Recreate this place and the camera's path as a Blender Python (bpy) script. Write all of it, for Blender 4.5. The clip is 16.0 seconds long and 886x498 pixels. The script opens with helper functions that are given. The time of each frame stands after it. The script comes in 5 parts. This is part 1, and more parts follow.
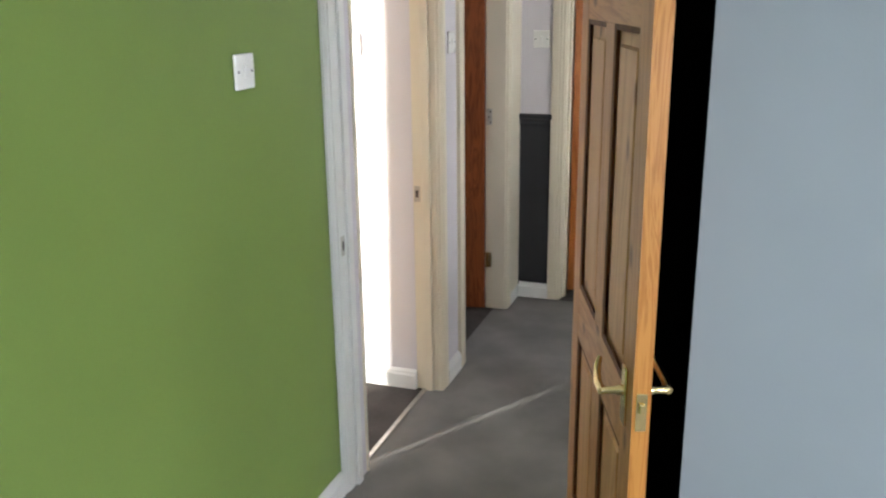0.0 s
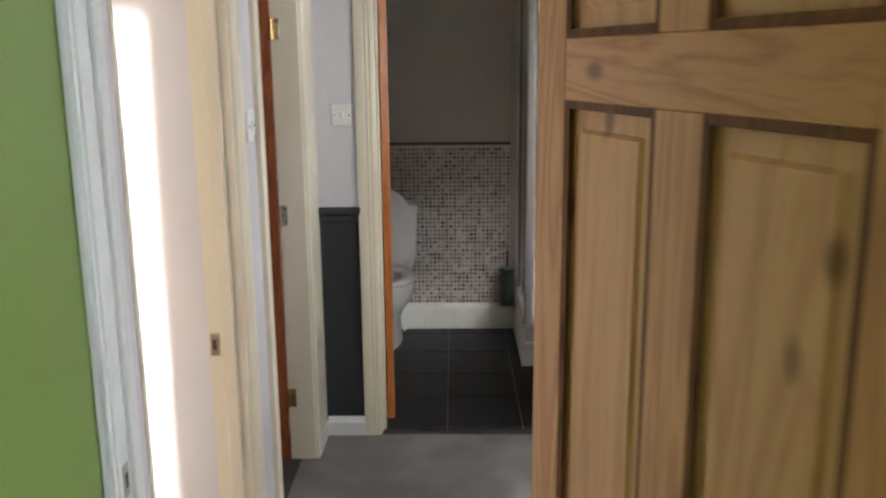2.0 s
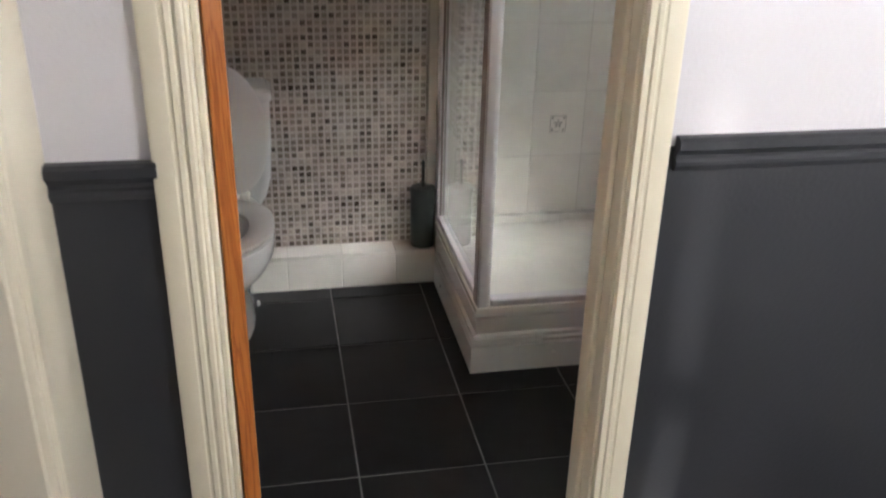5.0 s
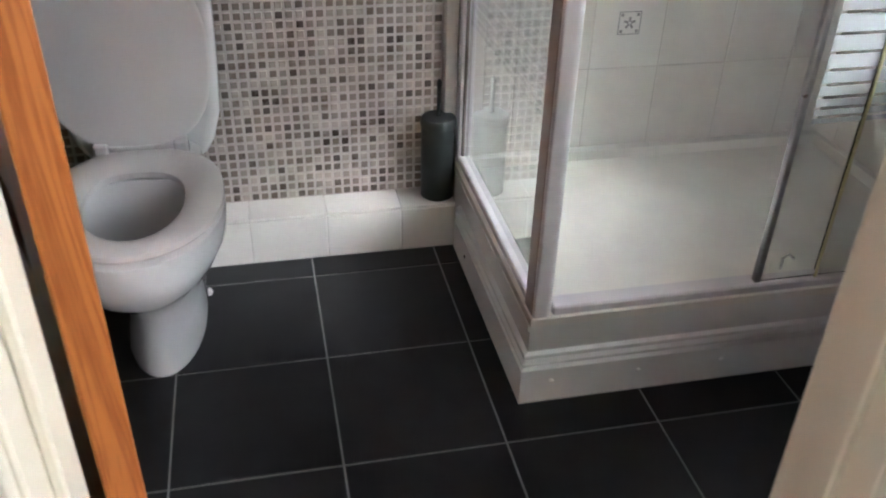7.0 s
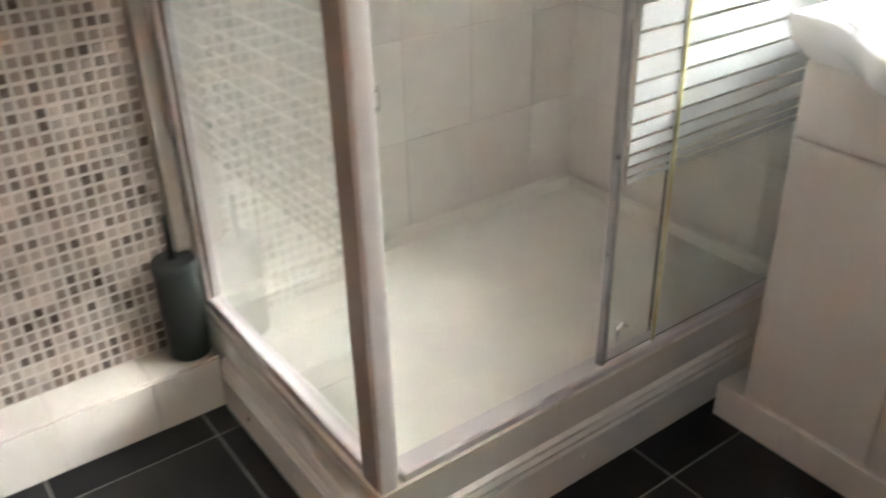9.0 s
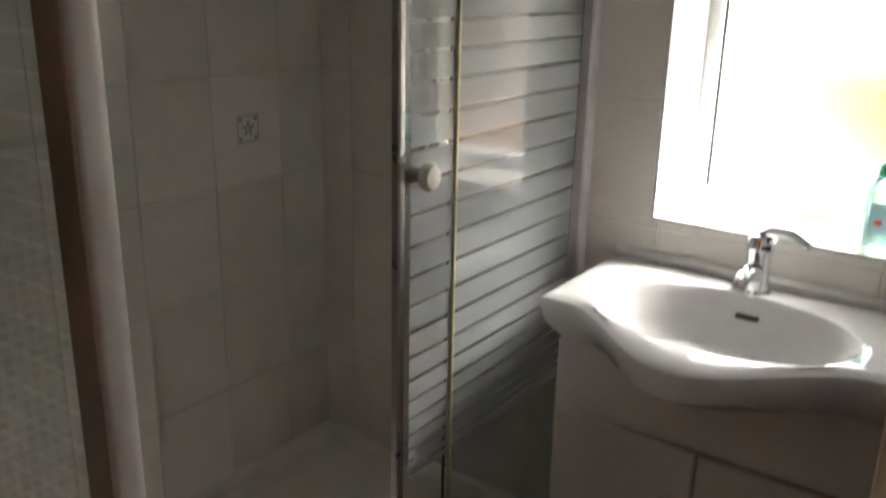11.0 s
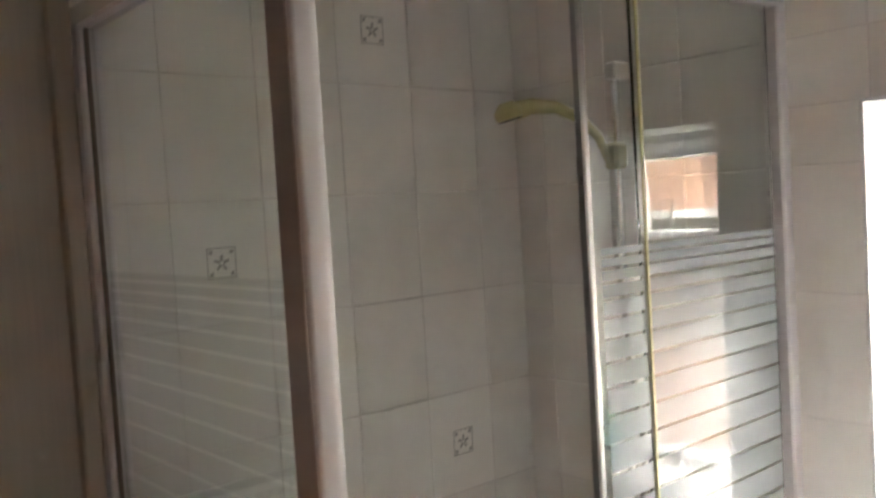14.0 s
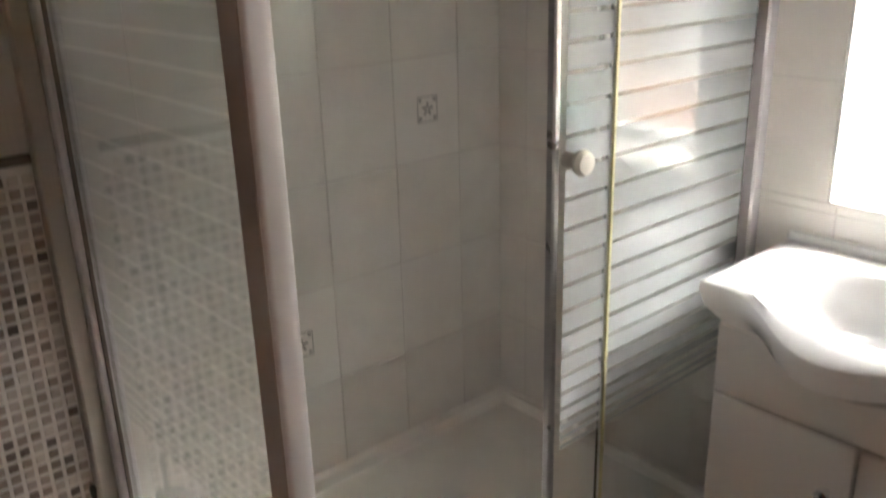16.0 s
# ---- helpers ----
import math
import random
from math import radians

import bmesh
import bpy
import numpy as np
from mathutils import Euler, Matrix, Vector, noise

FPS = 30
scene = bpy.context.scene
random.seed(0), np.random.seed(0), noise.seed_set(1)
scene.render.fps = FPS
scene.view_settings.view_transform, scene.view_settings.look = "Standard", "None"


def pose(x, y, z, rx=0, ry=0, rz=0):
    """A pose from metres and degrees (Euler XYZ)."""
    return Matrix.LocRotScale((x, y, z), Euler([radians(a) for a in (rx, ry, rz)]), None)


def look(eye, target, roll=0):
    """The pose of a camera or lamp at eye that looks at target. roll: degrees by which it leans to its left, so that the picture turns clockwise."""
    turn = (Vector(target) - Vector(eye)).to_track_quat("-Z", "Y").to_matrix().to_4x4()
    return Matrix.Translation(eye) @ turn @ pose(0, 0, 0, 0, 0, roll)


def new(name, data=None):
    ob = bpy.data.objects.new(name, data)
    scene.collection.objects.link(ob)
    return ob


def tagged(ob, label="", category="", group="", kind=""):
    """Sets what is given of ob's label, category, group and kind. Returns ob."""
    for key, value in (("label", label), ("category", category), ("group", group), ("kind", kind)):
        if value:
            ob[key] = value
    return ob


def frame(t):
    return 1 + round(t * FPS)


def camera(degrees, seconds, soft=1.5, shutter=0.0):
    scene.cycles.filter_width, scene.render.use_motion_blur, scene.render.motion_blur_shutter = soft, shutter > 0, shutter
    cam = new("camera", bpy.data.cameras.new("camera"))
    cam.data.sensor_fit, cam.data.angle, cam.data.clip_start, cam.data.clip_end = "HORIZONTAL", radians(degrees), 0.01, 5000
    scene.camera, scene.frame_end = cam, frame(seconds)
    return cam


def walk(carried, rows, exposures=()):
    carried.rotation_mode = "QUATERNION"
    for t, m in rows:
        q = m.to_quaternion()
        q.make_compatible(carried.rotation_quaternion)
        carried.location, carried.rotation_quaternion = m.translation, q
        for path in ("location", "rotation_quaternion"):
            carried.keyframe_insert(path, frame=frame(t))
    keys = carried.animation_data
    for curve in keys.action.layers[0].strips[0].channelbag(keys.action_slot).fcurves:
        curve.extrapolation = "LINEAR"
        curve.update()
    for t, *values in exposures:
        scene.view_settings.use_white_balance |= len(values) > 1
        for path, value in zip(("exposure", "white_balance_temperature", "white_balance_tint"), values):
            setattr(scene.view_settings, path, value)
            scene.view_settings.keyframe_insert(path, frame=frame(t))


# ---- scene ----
cam = camera(54.4, 16.0, soft=2.0, shutter=0.5)
PATH = [
    (0, (1.122, -4.418, 1.609), (0.488, -2.608, 1.044), -0.7),
    (0.5, (1.056, -4.327, 1.599), (0.532, -2.476, 1.051), -0.3),
    (1, (0.887, -4.081, 1.595), (0.502, -2.167, 1.158), -0.2),
    (1.5, (0.768, -3.823, 1.59), (0.544, -1.884, 1.157), 0.5),
    (2, (0.575, -3.522, 1.611), (0.548, -1.57, 1.178), -0.5),
    (2.5, (0.445, -3.15, 1.561), (0.543, -1.195, 1.15), -1.2),
    (3, (0.382, -2.764, 1.559), (0.505, -0.802, 1.19), 0.9),
    (3.5, (0.332, -2.415, 1.539), (0.587, -0.469, 1.156), 0.5),
    (4, (0.315, -2.109, 1.525), (0.699, -0.194, 1.095), -0.7),
    (4.5, (0.331, -1.725, 1.511), (0.701, 0.166, 0.976), 0.8),
    (5, (0.386, -1.405, 1.462), (0.742, 0.385, 0.644), 1.4),
    (7.5, (0.448, -0.31, 1.287), (0.852, 1.32, 0.2), 0.9),
    (8, (0.415, -0.167, 1.3), (0.974, 1.448, 0.261), 0.6),
    (8.5, (0.446, -0.081, 1.289), (1.152, 1.485, 0.266), 0.6),
    (9, (0.446, -0.042, 1.244), (1.46, 1.38, 0.269), -1.5),
    (11.5, (0.496, 0.097, 1.488), (2.099, 1.212, 1.054), 0.1),
    (12, (0.489, 0.062, 1.562), (2.098, 1.23, 1.354), -0.9),
    (12.5, (0.485, 0.014, 1.629), (2.057, 1.249, 1.564), -2.0),
    (13, (0.461, -0.003, 1.65), (1.982, 1.295, 1.661), -3.1),
    (13.5, (0.453, -0.01, 1.663), (1.864, 1.408, 1.674), -3.8),
    (14, (0.435, 0.007, 1.646), (1.729, 1.528, 1.552), -3.4),
    (14.5, (0.456, 0.003, 1.613), (1.683, 1.564, 1.374), -3.0),
    (15, (0.466, 0.006, 1.577), (1.694, 1.542, 1.215), -2.5),
    (15.5, (0.485, -0.001, 1.513), (1.717, 1.498, 1.026), -2.7),
    (16, (0.494, 0.002, 1.458), (1.714, 1.434, 0.779), -1.7),
]
EXPOSURES = [(0, 1.7, 6050, 8), (1.5, 1.7, 6100, 8), (2.5, 1.9, 5700, 8), (3.0, 1.8, 5250, 9), (3.5, 1.75, 6200, 10), (5, 2.2, 6100, 10), (7.5, 2.9, 5650, 10),
             (8, 3.15, 5950, 9), (8.5, 3.1, 6250, 9), (9, 3.05, 6350, 9), (11.5, 0.5, 6700, 12), (12.5, 0.35, 6850, 12), (13, 1.1, 6750, 12), (13.5, 1.7, 6550, 12),
             (14.5, 2.4, 6450, 12), (15.5, 2.15, 6500, 12), (16, 2.05, 6550, 12)]
walk(cam, [(t, look(eye, target, roll)) for t, eye, target, roll in PATH], EXPOSURES)

# ---- world, sun, light ----
world = bpy.data.worlds.new("sky")
scene.world = world
world.use_nodes = True
wn = world.node_tree
sky = wn.nodes.new("ShaderNodeTexSky")
sky.sky_type = "NISHITA"
sky.sun_disc = False
sky.sun_elevation = radians(13.8)
sky.sun_rotation = radians(212.5)
wn.links.new(sky.outputs[0], wn.nodes["Background"].inputs[0])
wn.nodes["Background"].inputs[1].default_value = 0.15
sun = new("sun", bpy.data.lights.new("sun", "SUN"))
sun.data.energy, sun.data.angle, sun.data.color = 2.7, radians(1.8), (1.0, 0.93, 0.82)
sun.matrix_world = look((-5.37, -8.44, 2.45), (0, 0, 0))


def area_lamp(name, eye, target, w, h, power, color=(0.93, 0.96, 1.0)):
    lamp = new(name, bpy.data.lights.new(name, "AREA"))
    lamp.data.shape, lamp.data.size, lamp.data.size_y = "RECTANGLE", w, h
    lamp.data.energy, lamp.data.color = power, color
    lamp.matrix_world = look(eye, target)
    return lamp


# these three stand in for sky at assumed windows out of view
area_lamp("bedroom_sky", (3.95, -5.1, 1.05), (2.3, -4.6, -0.1), 1.6, 0.9, 60)
area_lamp("back_bedroom_sky", (-1.55, -3.04, 1.6), (-1.5, 0, 1.2), 1.7, 1.3, 11)
area_lamp("third_room_sky", (-3.16, -0.9, 1.5), (0, -0.7, 1.2), 0.95, 1.05, 8)
# lamp added in front of a closed wall to brighten the landing
area_lamp("stairwell_fill", (2.09, -1.3, 1.5), (0.9, -0.4, 1.1), 0.78, 0.88, 13, (1.0, 0.97, 0.92))
# lamp added outdoors, above the window's view, to brighten the shower
area_lamp("bathroom_fill", (3.75, -1.6, 4.6), (2.1, 0.5, 1.3), 4.0, 3.5, 3100, (1.0, 0.965, 0.90))


# ---- materials ----
def mat(name, color, rough=0.5, metal=0.0, var=0.06, scale=6.0, bump=0.0, bump_scale=60.0, stretch=(1, 1, 1),
        color2=None, spec=0.5, coat=0.0, rvar=0.08, fine=0.0):
    m = bpy.data.materials.new(name)
    m.use_nodes = True
    nt = m.node_tree
    b = nt.nodes["Principled BSDF"]
    b.inputs["Roughness"].default_value, b.inputs["Metallic"].default_value = rough, metal
    b.inputs["Specular IOR Level"].default_value = spec
    b.inputs["Coat Weight"].default_value = coat
    tc = nt.nodes.new("ShaderNodeTexCoord")
    mp = nt.nodes.new("ShaderNodeMapping")
    mp.inputs["Scale"].default_value = stretch
    geo = nt.nodes.new("ShaderNodeNewGeometry")
    nt.links.new(geo.outputs["Position"], mp.inputs["Vector"])
    n1 = nt.nodes.new("ShaderNodeTexNoise")
    n1.inputs["Scale"].default_value, n1.inputs["Detail"].default_value = scale, 6
    nt.links.new(mp.outputs[0], n1.inputs["Vector"])
    n2 = nt.nodes.new("ShaderNodeTexNoise")
    n2.inputs["Scale"].default_value, n2.inputs["Detail"].default_value = bump_scale, 3
    nt.links.new(mp.outputs[0], n2.inputs["Vector"])
    mix = nt.nodes.new("ShaderNodeMix")
    mix.data_type = "RGBA"
    c = Vector(color)
    lo = Vector(color2) if color2 else c * (1 - 2 * var)
    mix.inputs["A"].default_value = (*lo, 1)
    mix.inputs["B"].default_value = (*(c * (1 + var * 0.5)), 1)
    ramp = nt.nodes.new("ShaderNodeMapRange")
    ramp.inputs["From Min"].default_value, ramp.inputs["From Max"].default_value = 0.3, 0.65
    nt.links.new(n1.outputs["Fac"], ramp.inputs["Value"])
    nt.links.new(ramp.outputs[0], mix.inputs["Factor"])
    col = mix.outputs["Result"]
    if fine:
        m2 = nt.nodes.new("ShaderNodeMix")
        m2.data_type, m2.blend_type = "RGBA", "MULTIPLY"
        m2.inputs["Factor"].default_value = 1.0
        r2 = nt.nodes.new("ShaderNodeMapRange")
        r2.inputs["From Min"].default_value, r2.inputs["From Max"].default_value = 0.3, 0.7
        r2.inputs["To Min"].default_value, r2.inputs["To Max"].default_value = 1 - fine, 1 + fine * 0.4
        nt.links.new(n2.outputs["Fac"], r2.inputs["Value"])
        nt.links.new(col, m2.inputs["A"])
        nt.links.new(r2.outputs[0], m2.inputs["B"])
        col = m2.outputs["Result"]
    nt.links.new(col, b.inputs["Base Color"])
    rr = nt.nodes.new("ShaderNodeMapRange")
    rr.inputs["To Min"].default_value, rr.inputs["To Max"].default_value = max(0.02, rough - rvar), min(1, rough + rvar)
    nt.links.new(n1.outputs["Fac"], rr.inputs["Value"])
    nt.links.new(rr.outputs[0], b.inputs["Roughness"])
    if bump:
        bp = nt.nodes.new("ShaderNodeBump")
        bp.inputs["Strength"].default_value, bp.inputs["Distance"].default_value = bump, 0.003
        nt.links.new(n2.outputs["Fac"], bp.inputs["Height"])
        nt.links.new(bp.outputs[0], b.inputs["Normal"])
    return m


def wood(name, light, dark, rough=0.4, knots=True, axis=2, ring=9.0):
    """Pine: rings stretched along the grain, fine fibre and a few knots."""
    m = bpy.data.materials.new(name)
    m.use_nodes = True
    nt = m.node_tree
    b = nt.nodes["Principled BSDF"]
    tc = nt.nodes.new("ShaderNodeTexCoord")
    mp = nt.nodes.new("ShaderNodeMapping")
    s = [1.0, 1.0, 1.0]
    s[axis] = 0.09
    mp.inputs["Scale"].default_value = s
    nt.links.new(tc.outputs["Object"], mp.inputs["Vector"])
    n = nt.nodes.new("ShaderNodeTexNoise")
    n.inputs["Scale"].default_value, n.inputs["Detail"].default_value, n.inputs["Distortion"].default_value = ring, 5, 1.2
    nt.links.new(mp.outputs[0], n.inputs["Vector"])
    w = nt.nodes.new("ShaderNodeMath")
    w.operation = "MULTIPLY"
    w.inputs[1].default_value = 9.0
    nt.links.new(n.outputs["Fac"], w.inputs[0])
    fr = nt.nodes.new("ShaderNodeMath")
    fr.operation = "PINGPONG"
    fr.inputs[1].default_value = 0.5
    nt.links.new(w.outputs[0], fr.inputs[0])
    f = nt.nodes.new("ShaderNodeTexNoise")
    f.inputs["Scale"].default_value, f.inputs["Detail"].default_value = 160, 3
    nt.links.new(mp.outputs[0], f.inputs["Vector"])
    ad = nt.nodes.new("ShaderNodeMath")
    ad.operation = "MULTIPLY_ADD"
    ad.inputs[1].default_value = 0.5
    nt.links.new(f.outputs["Fac"], ad.inputs[0])
    nt.links.new(fr.outputs[0], ad.inputs[2])
    cr = nt.nodes.new("ShaderNodeValToRGB")
    cr.color_ramp.elements[0].position, cr.color_ramp.elements[0].color = 0.2, (*dark, 1)
    cr.color_ramp.elements[1].position, cr.color_ramp.elements[1].color = 0.62, (*light, 1)
    nt.links.new(ad.outputs[0], cr.inputs["Fac"])
    out = cr.outputs["Color"]
    if knots:
        v = nt.nodes.new("ShaderNodeTexVoronoi")
        v.inputs["Scale"].default_value = 4.6
        v.voronoi_dimensions = "2D"
        m3 = nt.nodes.new("ShaderNodeMapping")
        s3 = [1.0, 1.0, 1.0]
        s3[axis] = 0.55
        m3.inputs["Scale"].default_value = s3
        m3.inputs["Rotation"].default_value = (radians(90), 0, 0)
        nt.links.new(tc.outputs["Object"], m3.inputs["Vector"])
        nt.links.new(m3.outputs[0], v.inputs["Vector"])
        kr = nt.nodes.new("ShaderNodeMapRange")
        kr.inputs["From Min"].default_value, kr.inputs["From Max"].default_value = 0.03, 0.085
        kr.inputs["To Min"].default_value, kr.inputs["To Max"].default_value = 0.85, 0.0
        nt.links.new(v.outputs["Distance"], kr.inputs["Value"])
        mk = nt.nodes.new("ShaderNodeMix")
        mk.data_type = "RGBA"
        mk.inputs["B"].default_value = (dark[0] * 0.45, dark[1] * 0.42, dark[2] * 0.42, 1)
        nt.links.new(kr.outputs[0], mk.inputs["Factor"])
        nt.links.new(out, mk.inputs["A"])
        out = mk.outputs["Result"]
    nt.links.new(out, b.inputs["Base Color"])
    b.inputs["Roughness"].default_value = rough
    b.inputs["Specular IOR Level"].default_value = 0.3
    bp = nt.nodes.new("ShaderNodeBump")
    bp.inputs["Strength"].default_value, bp.inputs["Distance"].default_value = 0.15, 0.001
    nt.links.new(ad.outputs[0], bp.inputs["Height"])
    nt.links.new(bp.outputs[0], b.inputs["Normal"])
    return m


def piece_mat(name, colors, rough, var=0.08, bump=0.0, spec=0.5, stain=0.0):
    """Tiles: each piece takes its own colour out of a list of (position, colour), with faint mottling."""
    m = bpy.data.materials.new(name)
    m.use_nodes = True
    nt = m.node_tree
    b = nt.nodes["Principled BSDF"]
    oi = nt.nodes.new("ShaderNodeObjectInfo")
    geo = nt.nodes.new("ShaderNodeNewGeometry")
    ad = nt.nodes.new("ShaderNodeMath")
    nt.links.new(oi.outputs["Random"], ad.inputs[0])
    nt.links.new(geo.outputs["Random Per Island"], ad.inputs[1])
    fr = nt.nodes.new("ShaderNodeMath")
    fr.operation = "FRACT"
    nt.links.new(ad.outputs[0], fr.inputs[0])
    cr = nt.nodes.new("ShaderNodeValToRGB")
    cr.color_ramp.interpolation = "CONSTANT" if len(colors) > 2 else "LINEAR"
    while len(cr.color_ramp.elements) < len(colors):
        cr.color_ramp.elements.new(0.5)
    for e, (p, c) in zip(cr.color_ramp.elements, colors):
        e.position, e.color = p, (*c, 1)
    nt.links.new(fr.outputs[0], cr.inputs["Fac"])
    n = nt.nodes.new("ShaderNodeTexNoise")
    n.inputs["Scale"].default_value, n.inputs["Detail"].default_value = 14, 5
    nt.links.new(geo.outputs["Position"], n.inputs["Vector"])
    mr = nt.nodes.new("ShaderNodeMapRange")
    mr.inputs["From Min"].default_value, mr.inputs["From Max"].default_value = 0.3, 0.7
    mr.inputs["To Min"].default_value, mr.inputs["To Max"].default_value = 1 - var, 1 + var
    nt.links.new(n.outputs["Fac"], mr.inputs["Value"])
    mx = nt.nodes.new("ShaderNodeMix")
    mx.data_type, mx.blend_type = "RGBA", "MULTIPLY"
    mx.inputs["Factor"].default_value = 1
    nt.links.new(cr.outputs["Color"], mx.inputs["A"])
    nt.links.new(mr.outputs[0], mx.inputs["B"])
    nt.links.new(mx.outputs["Result"], b.inputs["Base Color"])
    rr = nt.nodes.new("ShaderNodeMapRange")
    rr.inputs["To Min"].default_value, rr.inputs["To Max"].default_value = max(0.03, rough - 0.1), rough + 0.12
    nt.links.new(n.outputs["Fac"], rr.inputs["Value"])
    nt.links.new(rr.outputs[0], b.inputs["Roughness"])
    b.inputs["Specular IOR Level"].default_value = spec
    if bump:
        bp = nt.nodes.new("ShaderNodeBump")
        bp.inputs["Strength"].default_value, bp.inputs["Distance"].default_value = bump, 0.002
        nt.links.new(n.outputs["Fac"], bp.inputs["Height"])
        nt.links.new(bp.outputs[0], b.inputs["Normal"])
    return m


def glass(name, color=(0.93, 0.97, 0.95), rough=0.0, ior=1.45):
    m = bpy.data.materials.new(name)
    m.use_nodes = True
    b = m.node_tree.nodes["Principled BSDF"]
    b.inputs["Base Color"].default_value = (*color, 1)
    b.inputs["Transmission Weight"].default_value = 1
    b.inputs["Roughness"].default_value, b.inputs["IOR"].default_value = rough, ior
    return m


def frosting(name, color, clear):
    """Etched white on glass: partly see-through, scatters the light that falls on either side."""
    m = bpy.data.materials.new(name)
    m.use_nodes = True
    nt = m.node_tree
    nt.nodes.remove(nt.nodes["Principled BSDF"])
    out = nt.nodes["Material Output"]
    d, t, a, x = (nt.nodes.new("ShaderNodeBsdf" + k) for k in ("Diffuse", "Translucent", "Transparent", "Glossy"))
    d.inputs[0].default_value = t.inputs[0].default_value = (*color, 1)
    x.inputs["Roughness"].default_value = 0.03
    m1, m2, m3 = (nt.nodes.new("ShaderNodeMixShader") for _ in range(3))
    m1.inputs[0].default_value = 0.42
    nt.links.new(d.outputs[0], m1.inputs[1])
    nt.links.new(t.outputs[0], m1.inputs[2])
    m2.inputs[0].default_value = clear
    nt.links.new(m1.outputs[0], m2.inputs[1])
    nt.links.new(a.outputs[0], m2.inputs[2])
    fz = nt.nodes.new("ShaderNodeFresnel")
    nt.links.new(fz.outputs[0], m3.inputs[0])
    nt.links.new(m2.outputs[0], m3.inputs[1])
    nt.links.new(x.outputs[0], m3.inputs[2])
    nt.links.new(m3.outputs[0], out.inputs[0])
    return m


M_GREEN = mat("green_paint", (0.175, 0.25, 0.06), 0.42, var=0.05, scale=1.6, bump=0.12, bump_scale=140)
M_GREY = mat("blue_grey_paint", (0.27, 0.30, 0.325), 0.5, var=0.05, scale=1.5, bump=0.1, bump_scale=140)
# deep shade in the gap behind the bedroom door, put in as near-black
M_GAP_SHADE = mat("door_gap_shade", (0.004, 0.004, 0.004), 0.95, var=0.1, scale=3, spec=0.02)
M_GAP_SHADE.node_tree.nodes["Principled BSDF"].inputs["IOR"].default_value = 1.0
M_LILAC = mat("lilac_white_paint", (0.66, 0.63, 0.66), 0.55, var=0.03, scale=1.8, bump=0.25, bump_scale=110)
M_CHARCOAL = mat("charcoal_paint", (0.026, 0.027, 0.032), 0.5, var=0.08, scale=2.5, bump=0.25, bump_scale=90, rvar=0.1)
M_GLOSS = mat("cream_gloss_paint", (0.74, 0.67, 0.53), 0.32, var=0.02, scale=3)
M_WHITE = mat("white_gloss_paint", (0.76, 0.76, 0.74), 0.34, var=0.02, scale=3)
M_CEIL = mat("ceiling_white", (0.84, 0.84, 0.83), 0.8, var=0.03, scale=2, bump=0.2, bump_scale=90)
M_CARPET = mat("grey_carpet", (0.26, 0.248, 0.23), 0.95, var=0.16, scale=3.2, bump=0.9, bump_scale=420, fine=0.35, spec=0.1)
M_CARPET2 = mat("brown_carpet", (0.10, 0.088, 0.080), 0.95, var=0.2, scale=4, bump=0.9, bump_scale=420, fine=0.4, spec=0.1)
M_GREIGE = mat("greige_wallpaper", (0.46, 0.42, 0.375), 0.6, var=0.05, scale=2.0, bump=0.3, bump_scale=120, stretch=(1, 1, 0.03), fine=0.06)
M_PINE = wood("waxed_pine", (0.55, 0.256, 0.101), (0.39, 0.157, 0.053), 0.5, axis=2)
M_PINEH = wood("waxed_pine_across", (0.55, 0.256, 0.101), (0.39, 0.157, 0.053), 0.5, axis=0)
M_PINEP = wood("waxed_pine_panel", (0.59, 0.298, 0.128), (0.47, 0.217, 0.083), 0.5, axis=2, ring=5)
M_PINEE = wood("pine_edge", (0.50, 0.225, 0.055), (0.36, 0.14, 0.03), 0.3, knots=False, axis=2, ring=22)
M_REDW = wood("red_stained_wood", (0.25, 0.072, 0.022), (0.14, 0.032, 0.010), 0.3, knots=False, axis=2, ring=16)
M_ORANGE = wood("orange_varnished_wood", (0.40, 0.135, 0.032), (0.26, 0.075, 0.016), 0.28, knots=False, axis=2, ring=18)
M_BRASS = mat("brass", (0.80, 0.62, 0.30), 0.22, 1.0, var=0.08, scale=30)
M_STEEL = mat("worn_steel", (0.55, 0.53, 0.48), 0.35, 1.0, var=0.12, scale=40)
M_CHROME = mat("chrome", (0.85, 0.86, 0.88), 0.06, 1.0, var=0.02, scale=20, rvar=0.03)
M_ALU = mat("white_coated_aluminium", (0.66, 0.63, 0.64), 0.3, 0.0, var=0.03, scale=8, spec=0.6)
# brown that stands for shade on the corner post's left face
M_POST_SHADE = mat("post_side_shade", (0.36, 0.31, 0.29), 0.4, var=0.06, scale=8)
M_ALUD = mat("shadow_gasket", (0.16, 0.13, 0.115), 0.55, var=0.08, scale=8)
M_UPVC = mat("white_upvc", (0.80, 0.80, 0.80), 0.25, var=0.02, scale=6)
M_CERAMIC = mat("white_ceramic", (0.80, 0.80, 0.80), 0.08, var=0.02, scale=4, coat=0.5, rvar=0.03)
M_SEAT = mat("white_seat_plastic", (0.78, 0.76, 0.75), 0.16, var=0.02, scale=5, rvar=0.04)
M_TRAY = mat("cream_white_acrylic", (0.87, 0.845, 0.79), 0.18, var=0.04, scale=5, rvar=0.05)
M_PLASTIC = mat("white_plastic", (0.78, 0.77, 0.74), 0.3, var=0.03, scale=12)
M_SLOT = mat("dark_slot", (0.05, 0.045, 0.04), 0.5, var=0.1, scale=20)
